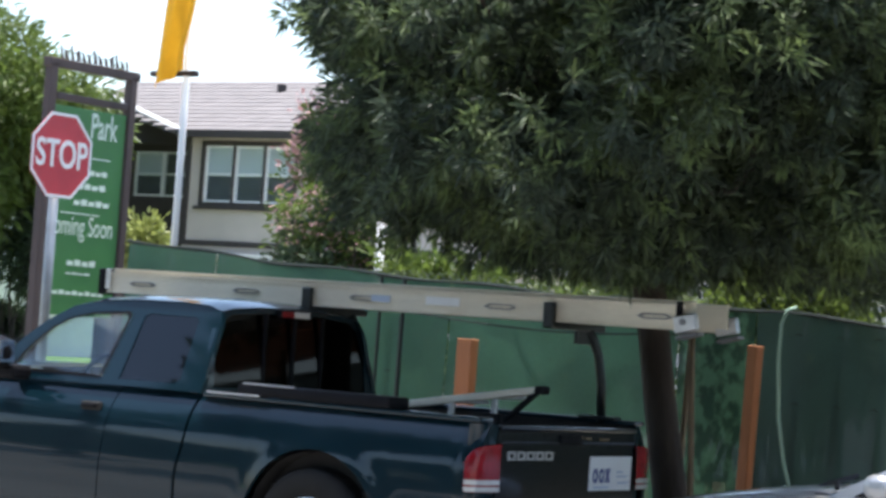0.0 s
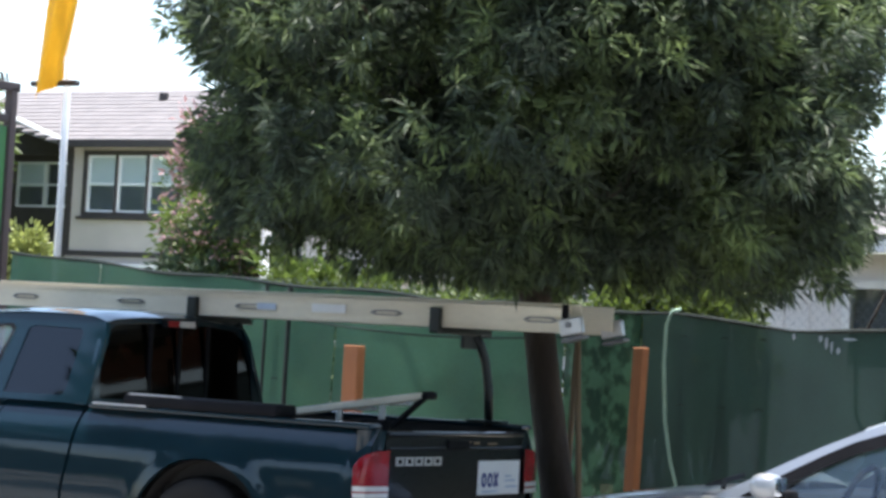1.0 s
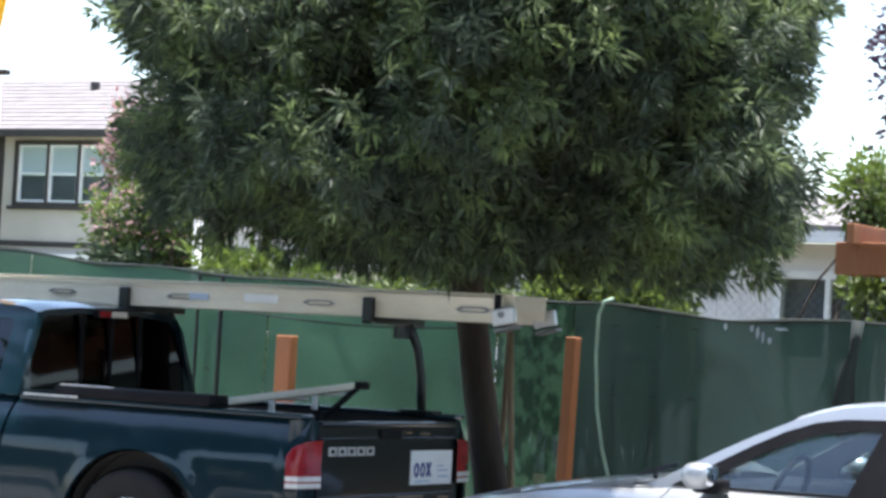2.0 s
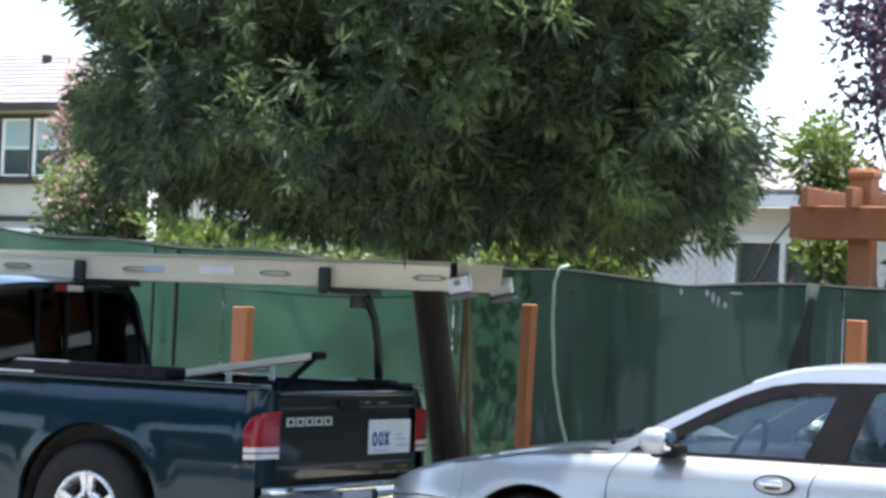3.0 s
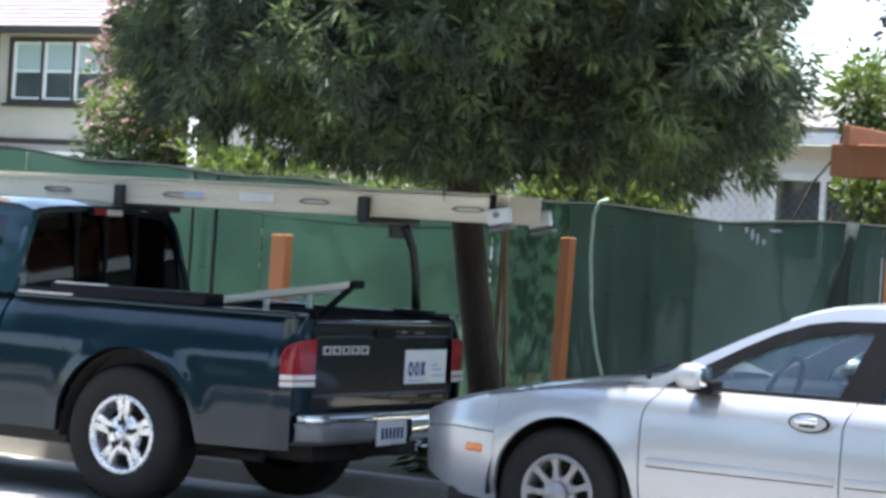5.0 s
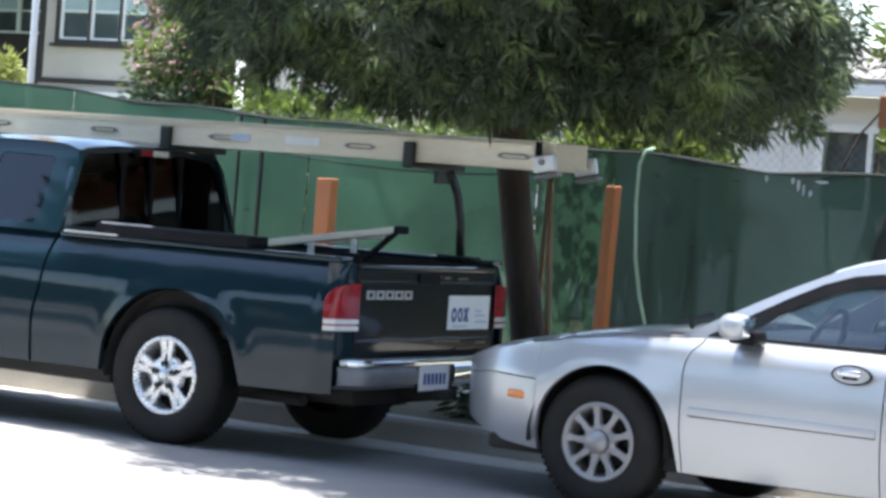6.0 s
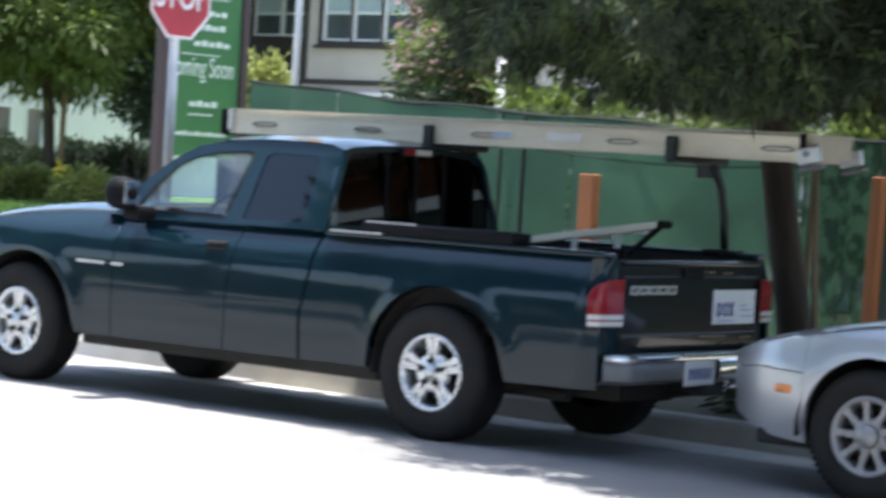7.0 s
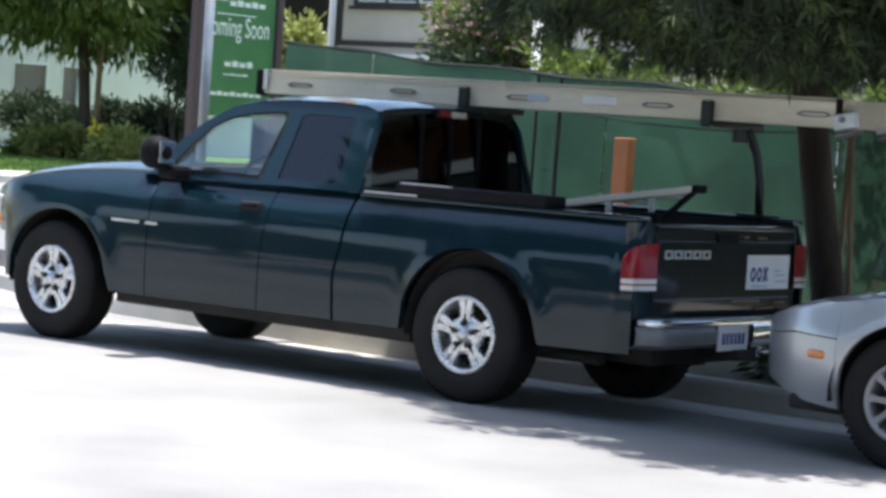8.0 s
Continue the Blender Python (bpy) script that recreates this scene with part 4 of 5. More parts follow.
part("tip_band", box((1.56, 1.115, 1.70), (1.60, 1.13, 1.79), 0.004), "black_plastic", ladder)
part("tip_band", box((1.56, 1.60, 1.675), (1.60, 1.63, 1.79), 0.004), "black_plastic", ladder)
for x, y, z in ((1.66, 1.13, 1.66), (1.66, 1.60, 1.66)):
    ft = part("ladder_foot", box((x - 0.11, y - 0.02, z - 0.035), (x + 0.03, y + 0.02, z + 0.06), 0.01, turn=Matrix.Rotation(radians(-12), 4, "Y")), "alu", ladder, "hinged aluminium foot")
    part("foot_pad", box((x - 0.09, y - 0.03, z - 0.065), (x + 0.05, y + 0.05, z - 0.045), 0.006, turn=Matrix.Rotation(radians(-14), 4, "Y")), "grey_step", ft)
    part("foot_bolt", rod((x - 0.05, y - 0.03, z + 0.02), (x - 0.05, y + 0.03, z + 0.02), 0.018, n=10), "grey_step", ft)

# stepladder lying in the bed
step = thing("step_ladder", "small stepladder lying tilted in the truck bed", "ladder")
tilt = Matrix.Rotation(radians(-9.0), 4, "Y")
for y in (0.86, 0.93):
    part("rail", box((-0.06, y, 1.155), (0.86, y + 0.03, 1.195), 0.006, turn=tilt), "fibre", step)
for x in (0.27, 0.56):
    part("brace", box((x, 0.87, 0.65), (x + 0.035, 0.89, 1.16 + (x - 0.3) * 0.15), 0.004), "alu", step)
    part("tread", box((x - 0.03, 0.88, 1.14 + (x - 0.3) * 0.15), (x + 0.06, 1.2, 1.16 + (x - 0.3) * 0.15), 0.004), "alu", step)
part("end_cap", box((0.845, 0.85, 1.225), (0.885, 0.97, 1.272), 0.015), "black_plastic", step)
bm = box((0.62, 0.86, 1.135), (0.90, 0.885, 1.17), 0.01, turn=Matrix.Rotation(radians(-40), 4, "Y"))
part("back_leg", bm, "black_plastic", step)
part("back_leg", box((0.45, 0.86, 0.65), (0.62, 0.90, 1.10), 0.01), "black_plastic", step)


# ---- silver saloon car ----
CY, CW, CR, CF, CB = -0.04, 1.84, 0.328, 2.665, 5.42
car = thing("saloon_car", "silver four-door saloon car parked behind the truck", "car")


def c_arch(x, cx, r=0.372):
    d = abs(x - cx)
    return CR + math.sqrt(max(r * r - d * d, 0)) if d < r else 0


def c_low(x):
    base = lerp_table(x, [(1.57, 0.38), (1.70, 0.36), (1.85, 0.33), (2.1, 0.27), (2.3, 0.255), (3.0, 0.235), (5.05, 0.235), (5.8, 0.27), (6.6, 0.36)])
    return max(base, c_arch(x, CF + 0.03, 0.378), c_arch(x, CB + 0.03, 0.378))


def c_high(x):
    return lerp_table(x, [(1.57, 0.55), (1.62, 0.585), (1.70, 0.63), (1.8, 0.67), (1.9, 0.695), (2.07, 0.733), (2.24, 0.768), (2.45, 0.808), (2.67, 0.842), (2.9, 0.868), (3.1, 0.882), (3.5, 0.893), (4.5, 0.90), (5.4, 0.925), (6.2, 0.93), (6.5, 0.92), (6.62, 0.86)])


def c_y(x, z):
    y = lerp_table(z, [(0.23, 0.06), (0.35, 0.022), (0.5, 0.0), (0.62, 0.0), (0.72, 0.010), (0.795, 0.022), (0.835, 0.036), (0.858, 0.056), (0.875, 0.085), (0.893, 0.118), (0.95, 0.15)])
    for cx in (CF, CB):
        d = math.hypot(x - cx, z - CR)
        y -= 0.012 * math.exp(-((d - 0.39) / 0.085) ** 2) * smoothstep(0.25, 0.45, z)
    y += 0.915 * (1 - math.sqrt(max(1 - max((2.5 - x) / 0.93, 0) ** 2.4, 0))) + 0.02 * smoothstep(0.6, 0.75, z) * smoothstep(2.6, 2.2, x)
    y += 0.45 * smoothstep(6.0, 6.9, x) ** 1.6
    return y


HINGE_GAP = [(0.3, 0.01), (0.73, 0.0), (0.80, 0.012), (0.86, 0.07)]
LATCH_GAP = [(0.6, 0.0), (0.80, 0.0), (0.86, 0.03)]


def c_part(name, bm, material, parent=None, label="", angle=45):
    bmesh.ops.translate(bm, vec=(0, CY, 0), verts=bm.verts)
    return sharp(part(name, bm, material, parent if parent else car, label), angle)


for mirror in (None, CW):
    s, oy = (1, 0) if mirror is None else (-1, CW)

    def c_split(x):
        return lerp_table(x, [(1.57, 0.52), (1.7, 0.57), (2.03, 0.607), (2.32, 0.60)])
    fend = c_part("front_fender", bend(side_panel(2.318, 3.10, c_low, c_high, c_y, 46, 12, mirror), 3.104, HINGE_GAP, 0.3), "paint_silver")
    c_part("front_corner", side_panel(1.573, 2.316, lambda x: c_split(x) + 0.004, c_high, c_y, 60, 8, mirror), "paint_silver")
    bump_c = c_part("bumper_corner", side_panel(1.573, 2.316, c_low, lambda x: c_split(x) - 0.003, c_y, 60, 8, mirror), "paint_silver", label="silver plastic bumper cover")
    d1 = c_part("front_door", bend(bend(side_panel(3.107, 4.11, c_low, c_high, c_y, 18, 12, mirror), 3.104, HINGE_GAP, 0.3), 4.113, LATCH_GAP, 0.3), "paint_silver")
    d2 = c_part("rear_door", bend(side_panel(4.117, 5.02, c_low, c_high, c_y, 14, 12, mirror), 4.113, LATCH_GAP, 0.3), "paint_silver")
    c_part("rear_quarter", side_panel(5.027, 6.62, c_low, c_high, c_y, 50, 12, mirror), "paint_silver")
    for dd, x0, x1 in ((d1, 3.15, 4.09), (d2, 4.14, 4.98)):
        if x1 > x0:
            c_part("side_moulding", box((x0, oy + s * -0.009, 0.515), (x1, oy + s * 0.004, 0.555), 0.004), "paint_silver", dd)
            c_part("moulding_groove", box((x0, oy + s * -0.005, 0.510), (x1, oy + s * 0.006, 0.5145), 0.002), "black_plastic", dd)
            hx = x1 - 0.2
            hdl = c_part("door_handle", plate([(hx + 0.065 + 0.098 * math.cos(a * math.pi / 14), 0.79 + 0.046 * math.sin(a * math.pi / 14)) for a in range(28)], [], lambda u, v: Vector((u, oy - s * 0.009, v)), Vector((0, s * 0.02, 0))), "black_plastic", dd, "oval handle recess with a dark rim")
            c_part("handle_face", plate([(hx + 0.065 + 0.088 * math.cos(a * math.pi / 14), 0.79 + 0.038 * math.sin(a * math.pi / 14)) for a in range(28)], [], lambda u, v: Vector((u, oy - s * 0.012, v)), Vector((0, s * 0.01, 0))), "paint_silver", hdl, "rounded silver handle surround")
            c_part("handle_pull", box((hx + 0.0, oy + s * -0.034, 0.783), (hx + 0.12, oy + s * -0.008, 0.815), 0.012), "chrome", hdl, "bright handle pull")
            c_part("handle_cup", box((hx + 0.02, oy + s * -0.016, 0.768), (hx + 0.10, oy + s * -0.005, 0.780), 0.005), "black_plastic", hdl)
    c_part("corner_marker", box((2.14, oy + s * (c_y(2.2, 0.52) - 0.012), 0.492), (2.255, oy + s * (c_y(2.2, 0.52) + 0.02), 0.535), 0.018, seg=3,
                               turn=Matrix.Rotation(s * radians(-14), 4, "Z")), "amber_lens", label="amber side marker lamp")
    for cx in (CF, CB):
        c_part("wheel_housing", grid(17, 3, lambda i, j: (cx + 0.378 * math.cos(math.pi * (1.06 * i / 16 - 0.03)), oy + s * 0.22 * j, CR + 0.378 * math.sin(math.pi * (1.06 * i / 16 - 0.03)))), "under")

    def green_y(u, v, oy=oy, s=s):
        return Vector((u, oy + s * (0.115 + 0.19 * max(v - 0.895, 0) / 0.435), v))
    outline = [(3.02, 0.878), (3.10, 0.915), (3.256, 1.005), (3.40, 1.083), (3.54, 1.155), (3.72, 1.238), (3.82, 1.275), (3.95, 1.308), (4.1, 1.326), (4.5, 1.336), (4.85, 1.325), (5.15, 1.285), (5.5, 1.19), (5.85, 1.04), (6.0, 0.93), (5.4, 0.922), (4.5, 0.896), (3.5, 0.888)]
    h1 = [(3.37, 0.905), (3.40, 0.965), (3.56, 1.055), (3.70, 1.125), (3.84, 1.175), (3.98, 1.20), (4.14, 1.213), (4.155, 1.203), (4.05, 0.912)]
    h2 = [(4.245, 0.91), (4.32, 1.225), (4.345, 1.238), (4.6, 1.245), (4.85, 1.23), (4.97, 1.19), (4.97, 0.94), (4.95, 0.925)]
    h3 = [(5.06, 0.99), (5.06, 1.17), (5.3, 1.10), (5.5, 1.0)]
    c_part("cab_side", plate(outline, [h1, h2, h3], green_y, Vector((0, s * 0.04, 0))), "paint_silver")
    seal = [(3.17, 0.893), (3.34, 0.995), (3.54, 1.108), (3.69, 1.183), (3.83, 1.232), (3.97, 1.255), (4.15, 1.263), (4.5, 1.275), (4.85, 1.262), (5.05, 1.21), (5.05, 0.92), (4.5, 0.899), (3.6, 0.893)]
    c_part("window_surround", plate(seal, [h1, h2], lambda u, v: green_y(u, v) + Vector((0, s * -0.005, 0)), Vector((0, s * 0.03, 0))), "black_plastic", label="black window surround and pillar")
    for hole, nm in ((h1, "front_window"), (h2, "rear_window"), (h3, "quarter_window")):
        c_part(nm, plate(hole, [], lambda u, v: green_y(u, v) + Vector((0, s * 0.016, 0)), Vector((0, s * 0.004, 0))), "glass")
    mir = c_part("door_mirror", box((3.33, oy + s * -0.17, 0.90), (3.47, oy + s * -0.01, 1.022), 0.058, seg=5), "paint_silver", label="silver door mirror with black base")
    c_part("mirror_base", box((3.35, oy + s * -0.06, 0.878), (3.49, oy + s * 0.09, 0.945), 0.02), "black_plastic", mir)
    c_part("mirror_glass", box((3.466, oy + s * -0.15, 0.92), (3.474, oy + s * -0.03, 1.005), 0.003), "chrome", mir)


def chood(i, j):
    u, v = i / 16, j / 14
    e = 4 * v * (1 - v)
    sx = 1.575 + (u ** 1.5) * 1.485
    y0 = c_y(sx, c_high(sx)) + 0.001
    x = sx
    z = c_high(sx) + 0.06 * e ** 0.55 * smoothstep(0, 0.5, u) + 0.002
    return (x, y0 + v * (CW - 2 * y0), z)


c_part("hood", grid(17, 15, chood), "paint_silver", angle=60)


c_part("grille", box((1.55, 0.82, 0.47), (1.585, CW - 0.82, 0.51), 0.01), "black_plastic")
for s, oy in ((1, 0), (-1, CW)):
    c_part("headlight", box((1.615, oy + s * 0.56, 0.545), (1.68, oy + s * 0.74, 0.595), 0.02, seg=3), "clear_lens", label="clear oval headlight")


def croof(i, j):
    u, v = i / 14, j / 12
    e = 4 * v * (1 - v)
    x = 3.72 + u * 1.43
    z = lerp_table(x, [(3.72, 1.238), (3.82, 1.275), (3.95, 1.308), (4.1, 1.326), (4.5, 1.336), (4.85, 1.325), (5.15, 1.285)]) + 0.03 * e ** 0.6 - 0.002
    y0 = 0.115 + 0.19 * (lerp_table(x, [(3.72, 1.238), (3.82, 1.275), (3.95, 1.308), (4.1, 1.326), (4.5, 1.336), (4.85, 1.325), (5.15, 1.285)]) - 0.895) / 0.435
    return (x - 0.10 * e * (1 - u) + 0.1 * e * u, y0 + v * (CW - 2 * y0), z)


c_part("roof", grid(15, 13, croof), "paint_silver", angle=60)


def cscreen(i, j):
    u, v = i / 8, j / 8
    e = 4 * v * (1 - v)
    return (3.02 + u * 0.70 - (0.16 - 0.06 * u) * e, 0.115 + 0.15 * u + v * (CW - 0.23 - 0.30 * u), 0.885 + 0.353 * u + 0.03 * e ** 0.6 * u)


c_part("windscreen", grid(9, 9, cscreen), "glass", label="clear windscreen")
c_part("rear_screen", grid(9, 9, lambda i, j: (5.15 + 0.85 * i / 8 + 0.15 * 4 * (j / 8) * (1 - j / 8), 0.27 - 0.18 * i / 8 + (j / 8) * (CW - 0.54 + 0.36 * i / 8), 1.285 - 0.32 * i / 8 + 0.05 * math.sin(math.pi * j / 8))), "glass")
c_part("trunk_lid", grid(6, 9, lambda i, j: (5.98 + 0.66 * i / 5 + 0.1 * math.sin(math.pi * j / 8), 0.16 + 0.2 * (i / 5) ** 2 + (j / 8) * (CW - 0.32 - 0.4 * (i / 5) ** 2), 0.975 - 0.09 * (i / 5) ** 2 + 0.04 * math.sin(math.pi * j / 8))), "paint_silver", angle=60)
c_part("rear_bumper", grid(9, 4, lambda i, j: (6.63 + 0.13 * math.sin(math.pi * i / 8) + (0.0, 0.03, 0.03, 0.0)[j], 0.32 + (CW - 0.64) * i / 8, (0.33, 0.5, 0.7, 0.9)[j])), "paint_silver", angle=60)
c_part("wiper", tube([(3.02, 0.25, 0.912), (2.90, 0.5, 0.942), (2.84, 0.85, 0.958)], 0.012, 6), "black_plastic", label="black wiper arm")
c_part("cowl", grid(2, 9, lambda i, j: (2.97 + 0.08 * i - 0.24 * math.sin(math.pi * j / 8), 0.12 + (CW - 0.24) * j / 8, 0.89 + 0.04 * math.sin(math.pi * j / 8))), "black_plastic")
c_part("dashboard", box((3.10, 0.14, 0.70), (3.50, CW - 0.14, 0.905), 0.05, seg=3), "black_plastic")
c_part("steering_wheel", tube([(3.62 + 0.07 * math.cos(a), 0.46 + 0.185 * math.sin(a), 0.885 + 0.175 * math.cos(a)) for a in [2 * math.pi * k / 24 for k in range(25)]], 0.016, 8), "black_plastic")
for y in (0.20, 1.12):
    st = c_part("seat", box((3.70, y, 0.42), (4.2, y + 0.52, 0.58), 0.05), "seat")
    c_part("seat_back", box((4.10, y, 0.52), (4.26, y + 0.52, 1.0), 0.05, turn=Matrix.Rotation(radians(14), 4, "Y")), "seat", st)
    c_part("headrest", box((4.22, y + 0.14, 1.0), (4.32, y + 0.38, 1.15), 0.04), "seat", st)
c_part("rear_seat", box((4.9, 0.2, 0.45), (5.2, CW - 0.2, 1.0), 0.06), "seat")
c_part("floor_pan", box((2.0, 0.12, 0.22), (6.4, CW - 0.12, 0.30), 0.02), "under")
c_part("engine_block", box((2.0, 0.35, 0.30), (3.0, CW - 0.35, 0.66), 0.03), "under")
for y, side in ((CY, -1), (CY + CW, 1)):
    dz = 0 if side < 0 else -0.05
    for x in (CF, CB):
        hub = part("wheel", rod((x, y - side * 0.10, CR + dz), (x, y - side * 0.2, CR + dz), 0.07), "under", car)
        wheel(hub, x, y - side * 0.03, CR + dz, CR, 0.192, 0.205, 9, "cover", side, "grey_alloy")


# ---- trees and shrubs ----
def add_mesh(name, mesh, parent, label=""):
    ob = new(name, mesh)
    ob.parent = parent
    if label:
        ob["label"] = label
    return ob


def limb(rng, a, b, r0, r1, bow=0.12, n=6):
    a, b = Vector(a), Vector(b)
    off = Vector(rng.normal(size=3)) * (b - a).length * bow
    pts = [a.lerp(b, k / (n - 1)) + off * math.sin(math.pi * k / (n - 1)) for k in range(n)]
    return pts, [r0 + (r1 - r0) * k / (n - 1) for k in range(n)]


def crown_points(rng, centre, radii, count, flat=0.55, lobes=26, lobe_size=0.36, hollow=0.55):
    """Tuft places: on uneven lobes that make up a crown with a flattened underside."""
    out = []
    c, r = np.array(centre), np.array(radii)
    d = rng.normal(size=(lobes, 3))
    d /= np.linalg.norm(d, axis=1, keepdims=True)
    lob = c + d * r * (0.62 + 0.22 * rng.random((lobes, 1)))
    low = c[2] - r[2] * flat
    lob[:, 2] = np.maximum(lob[:, 2], low + 0.15 * r[2])
    while len(out) < count:
        k = rng.integers(lobes)
        w = rng.normal(size=3)
        w /= np.linalg.norm(w)
        p = lob[k] + w * r * lobe_size * (hollow + (1 - hollow) * rng.random()) * np.array([1, 1, 0.9])
        if p[2] > low - 0.12 * rng.random() * r[2]:
            out.append(p)
    return np.array(out), lob


STREET_CROWN = [(2.04, 0.74), (2.15, 0.94), (2.7, 1.02), (3.4, 1.08), (3.8, 1.07), (4.15, 0.94), (4.5, 0.68), (4.85, 0.35)]


def oval(centre, radii, w, a, z):
    """A place in a crown that is longer towards the street."""
    slim = lerp_table(z, [(2.1, 0.85), (2.5, 0.92), (2.9, 0.98), (3.4, 0.96), (4.0, 0.90)]) if math.cos(a) < 0 else 1.0 + 0.04 * min(max((z - 2.7) / 0.8, 0), 1)
    across, deep = radii[0] * w * slim * math.cos(a), (radii[1] if math.sin(a) > 0 else radii[2]) * w * math.sin(a)
    return (centre[0] + 0.82 * across + 0.57 * deep + 0.25 * max(3.0 - z, 0), centre[1] + 0.57 * across - 0.82 * deep, z)


def profile_points(rng, centre, radii, count, profile, lobes, size):
    """Tuft places on lobes that fill an upright crown whose width follows the profile of (height, share of the radius)."""
    lob = []
    for k in range(lobes):
        z = profile[0][0] + 0.25 + (profile[-1][0] - profile[0][0] - 0.25) * rng.random()
        w = lerp_table(z, profile) * (0.97 - 0.75 * rng.random() ** 2.6)
        a = rng.random() * 2 * math.pi
        lob.append(oval(centre, radii, w, a, z))
    for k in range(lobes // 4):
        z = profile[0][0] + 0.12 + 0.5 * rng.random()
        w = lerp_table(z, profile) * (1.0 - 0.9 * rng.random() ** 1.6)
        a = rng.random() * 2 * math.pi
        lob.append(oval(centre, radii, w, a, z))
    lob = np.array(lob)
    lobes = len(lob)
    k = rng.integers(lobes, size=count)
    d = rng.normal(size=(count, 3))
    d /= np.linalg.norm(d, axis=1, keepdims=True)
    own = size * (0.75 + 0.5 * rng.random(lobes))
    p = lob[k] + d * own[k][:, None] * (0.45 + 0.55 * rng.random((count, 1))) * np.array([1, 1, 0.8])
    low = profile[0][0] - 0.12 + 0.1 * np.sin(p[:, 0] * 3.1) + 0.08 * np.sin(p[:, 0] * 7.3 + 1)
    p[:, 2] = np.maximum(p[:, 2], low + 0.12 * rng.random(count))
    return p, lob


def tree(name, label, base, trunk_pts, trunk_r, crown_c, crown_r, tufts, per, leaf, width, material, seed, lobes=26, spread=0.2, droop=0.4, group="", flat=0.55, lobe_size=0.36, category="tree", profile=None):
    rng = np.random.default_rng(seed)
    t = thing(name, label, category, group)
    trunk = part("trunk", tube(trunk_pts, trunk_r, 12), "bark", t, smooth=True)
    pts, lob = profile_points(rng, crown_c, crown_r, tufts, profile, lobes, lobe_size) if profile else crown_points(rng, crown_c, crown_r, tufts, flat, lobes, lobe_size)
    bm = bmesh.new()
    top = trunk_pts[-1]
    for p in lob:
        if p[2] < top[2] + 0.15:
            continue
        q, rr = limb(rng, top, p, trunk_r[-1] * 0.4, 0.008)
        tube(q, rr, 6, bm)
    branches = part("branch_work", bm, "bark", t, smooth=True)
    branches["kind"] = "stuff"
    v, f = leaves(rng, pts, per, leaf, width, spread, droop, outward=crown_c)
    add_mesh("crown", raw("crown", v, f, material), t)
    return t


tree("street_tree", "leafy willow-like street tree with a dark dense crown", None,
     [(0.66, 3.0, 0.02), (0.60, 3.0, 0.35), (0.50, 3.0, 0.8), (0.40, 3.0, 1.3), (0.32, 3.0, 1.75), (0.24, 3.0, 2.1), (0.14, 3.0, 2.6)], [0.15, 0.118, 0.108, 0.102, 0.10, 0.115, 0.10],
     (0.08, 2.9, 3.6), (1.82, 3.6, 1.9), 19000, 26, 0.095, 0.018, "leaf", 3, lobes=240, spread=0.06, droop=0.25, lobe_size=0.46, profile=STREET_CROWN)

tree("street_tree", "leafy willow-like street tree further along the kerb", None,
     [(7.1, 3.0, 0.02), (7.1, 3.0, 0.8), (7.05, 3.0, 1.75), (7.0, 3.0, 2.6)], [0.15, 0.108, 0.10, 0.10],
     (6.9, 1.7, 3.9), (2.0, 2.6, 1.6), 1500, 26, 0.20, 0.05, "leaf", 4, lobes=50, spread=0.25, droop=0.25, flat=0.9)

for x, y, top, lean in ((0.52, 3.18, 1.70, 0.02), (0.70, 2.85, 1.66, -0.05)):
    solo("tree_stake", tube([(x - lean * 2, y, 0.05), (x - lean, y, 0.9), (x, y, top)], 0.02, 8), "stake", "rough round wooden stake beside the street tree", "stake", "tree stakes", smooth=True)

west = tree("corner_tree", "broad green tree on the lawn across the side street", None,
            [(-34.6, 29.1, 0.0), (-34.6, 29.1, 1.2), (-34.7, 29.1, 2.4), (-34.9, 29.2, 3.6)], [0.20, 0.15, 0.14, 0.12],
            (-35.0, 29.0, 5.6), (4.5, 4.5, 3.3), 1900, 32, 0.28, 0.085, "leaf_bright", 8, lobes=40, spread=0.5, droop=0.4, flat=0.80)
solo("lawn_stake", tube([(-34.35, 29.25, 0.0), (-34.3, 29.25, 4.2)], 0.07, 8), "stake", "thick wooden stake beside the corner tree", "stake", "tree stakes", smooth=True)


def shrub(name, label, centre, radii, tufts, per, leaf, width, material, seed, spread=0.15, flat=0.9, extra=None, lobes=14, droop=0.1):
    rng = np.random.default_rng(seed)
    t = thing(name, label, "shrub")
    pts, lob = crown_points(rng, centre, radii, tufts, flat, lobes, 0.45)
    bm = bmesh.new()
    for p in lob:
        q, rr = limb(rng, (centre[0], centre[1], 0.02), p, 0.03, 0.008)
        tube(q, rr, 5, bm)
    part("stem_work", bm, "bark", t, smooth=True)["kind"] = "stuff"
    v, f = leaves(rng, pts, per, leaf, width, spread, droop, outward=centre)
    add_mesh("foliage", raw("foliage", v, f, material), t)
    if extra:
        pick = pts[rng.random(len(pts)) < extra[1]]
        v, f = leaves(rng, pick, extra[2], extra[3], extra[3] * 0.6, spread * 0.8, 0.0)
        add_mesh("blossom", raw("blossom", v, f, extra[0]), t, extra[4])
    return t


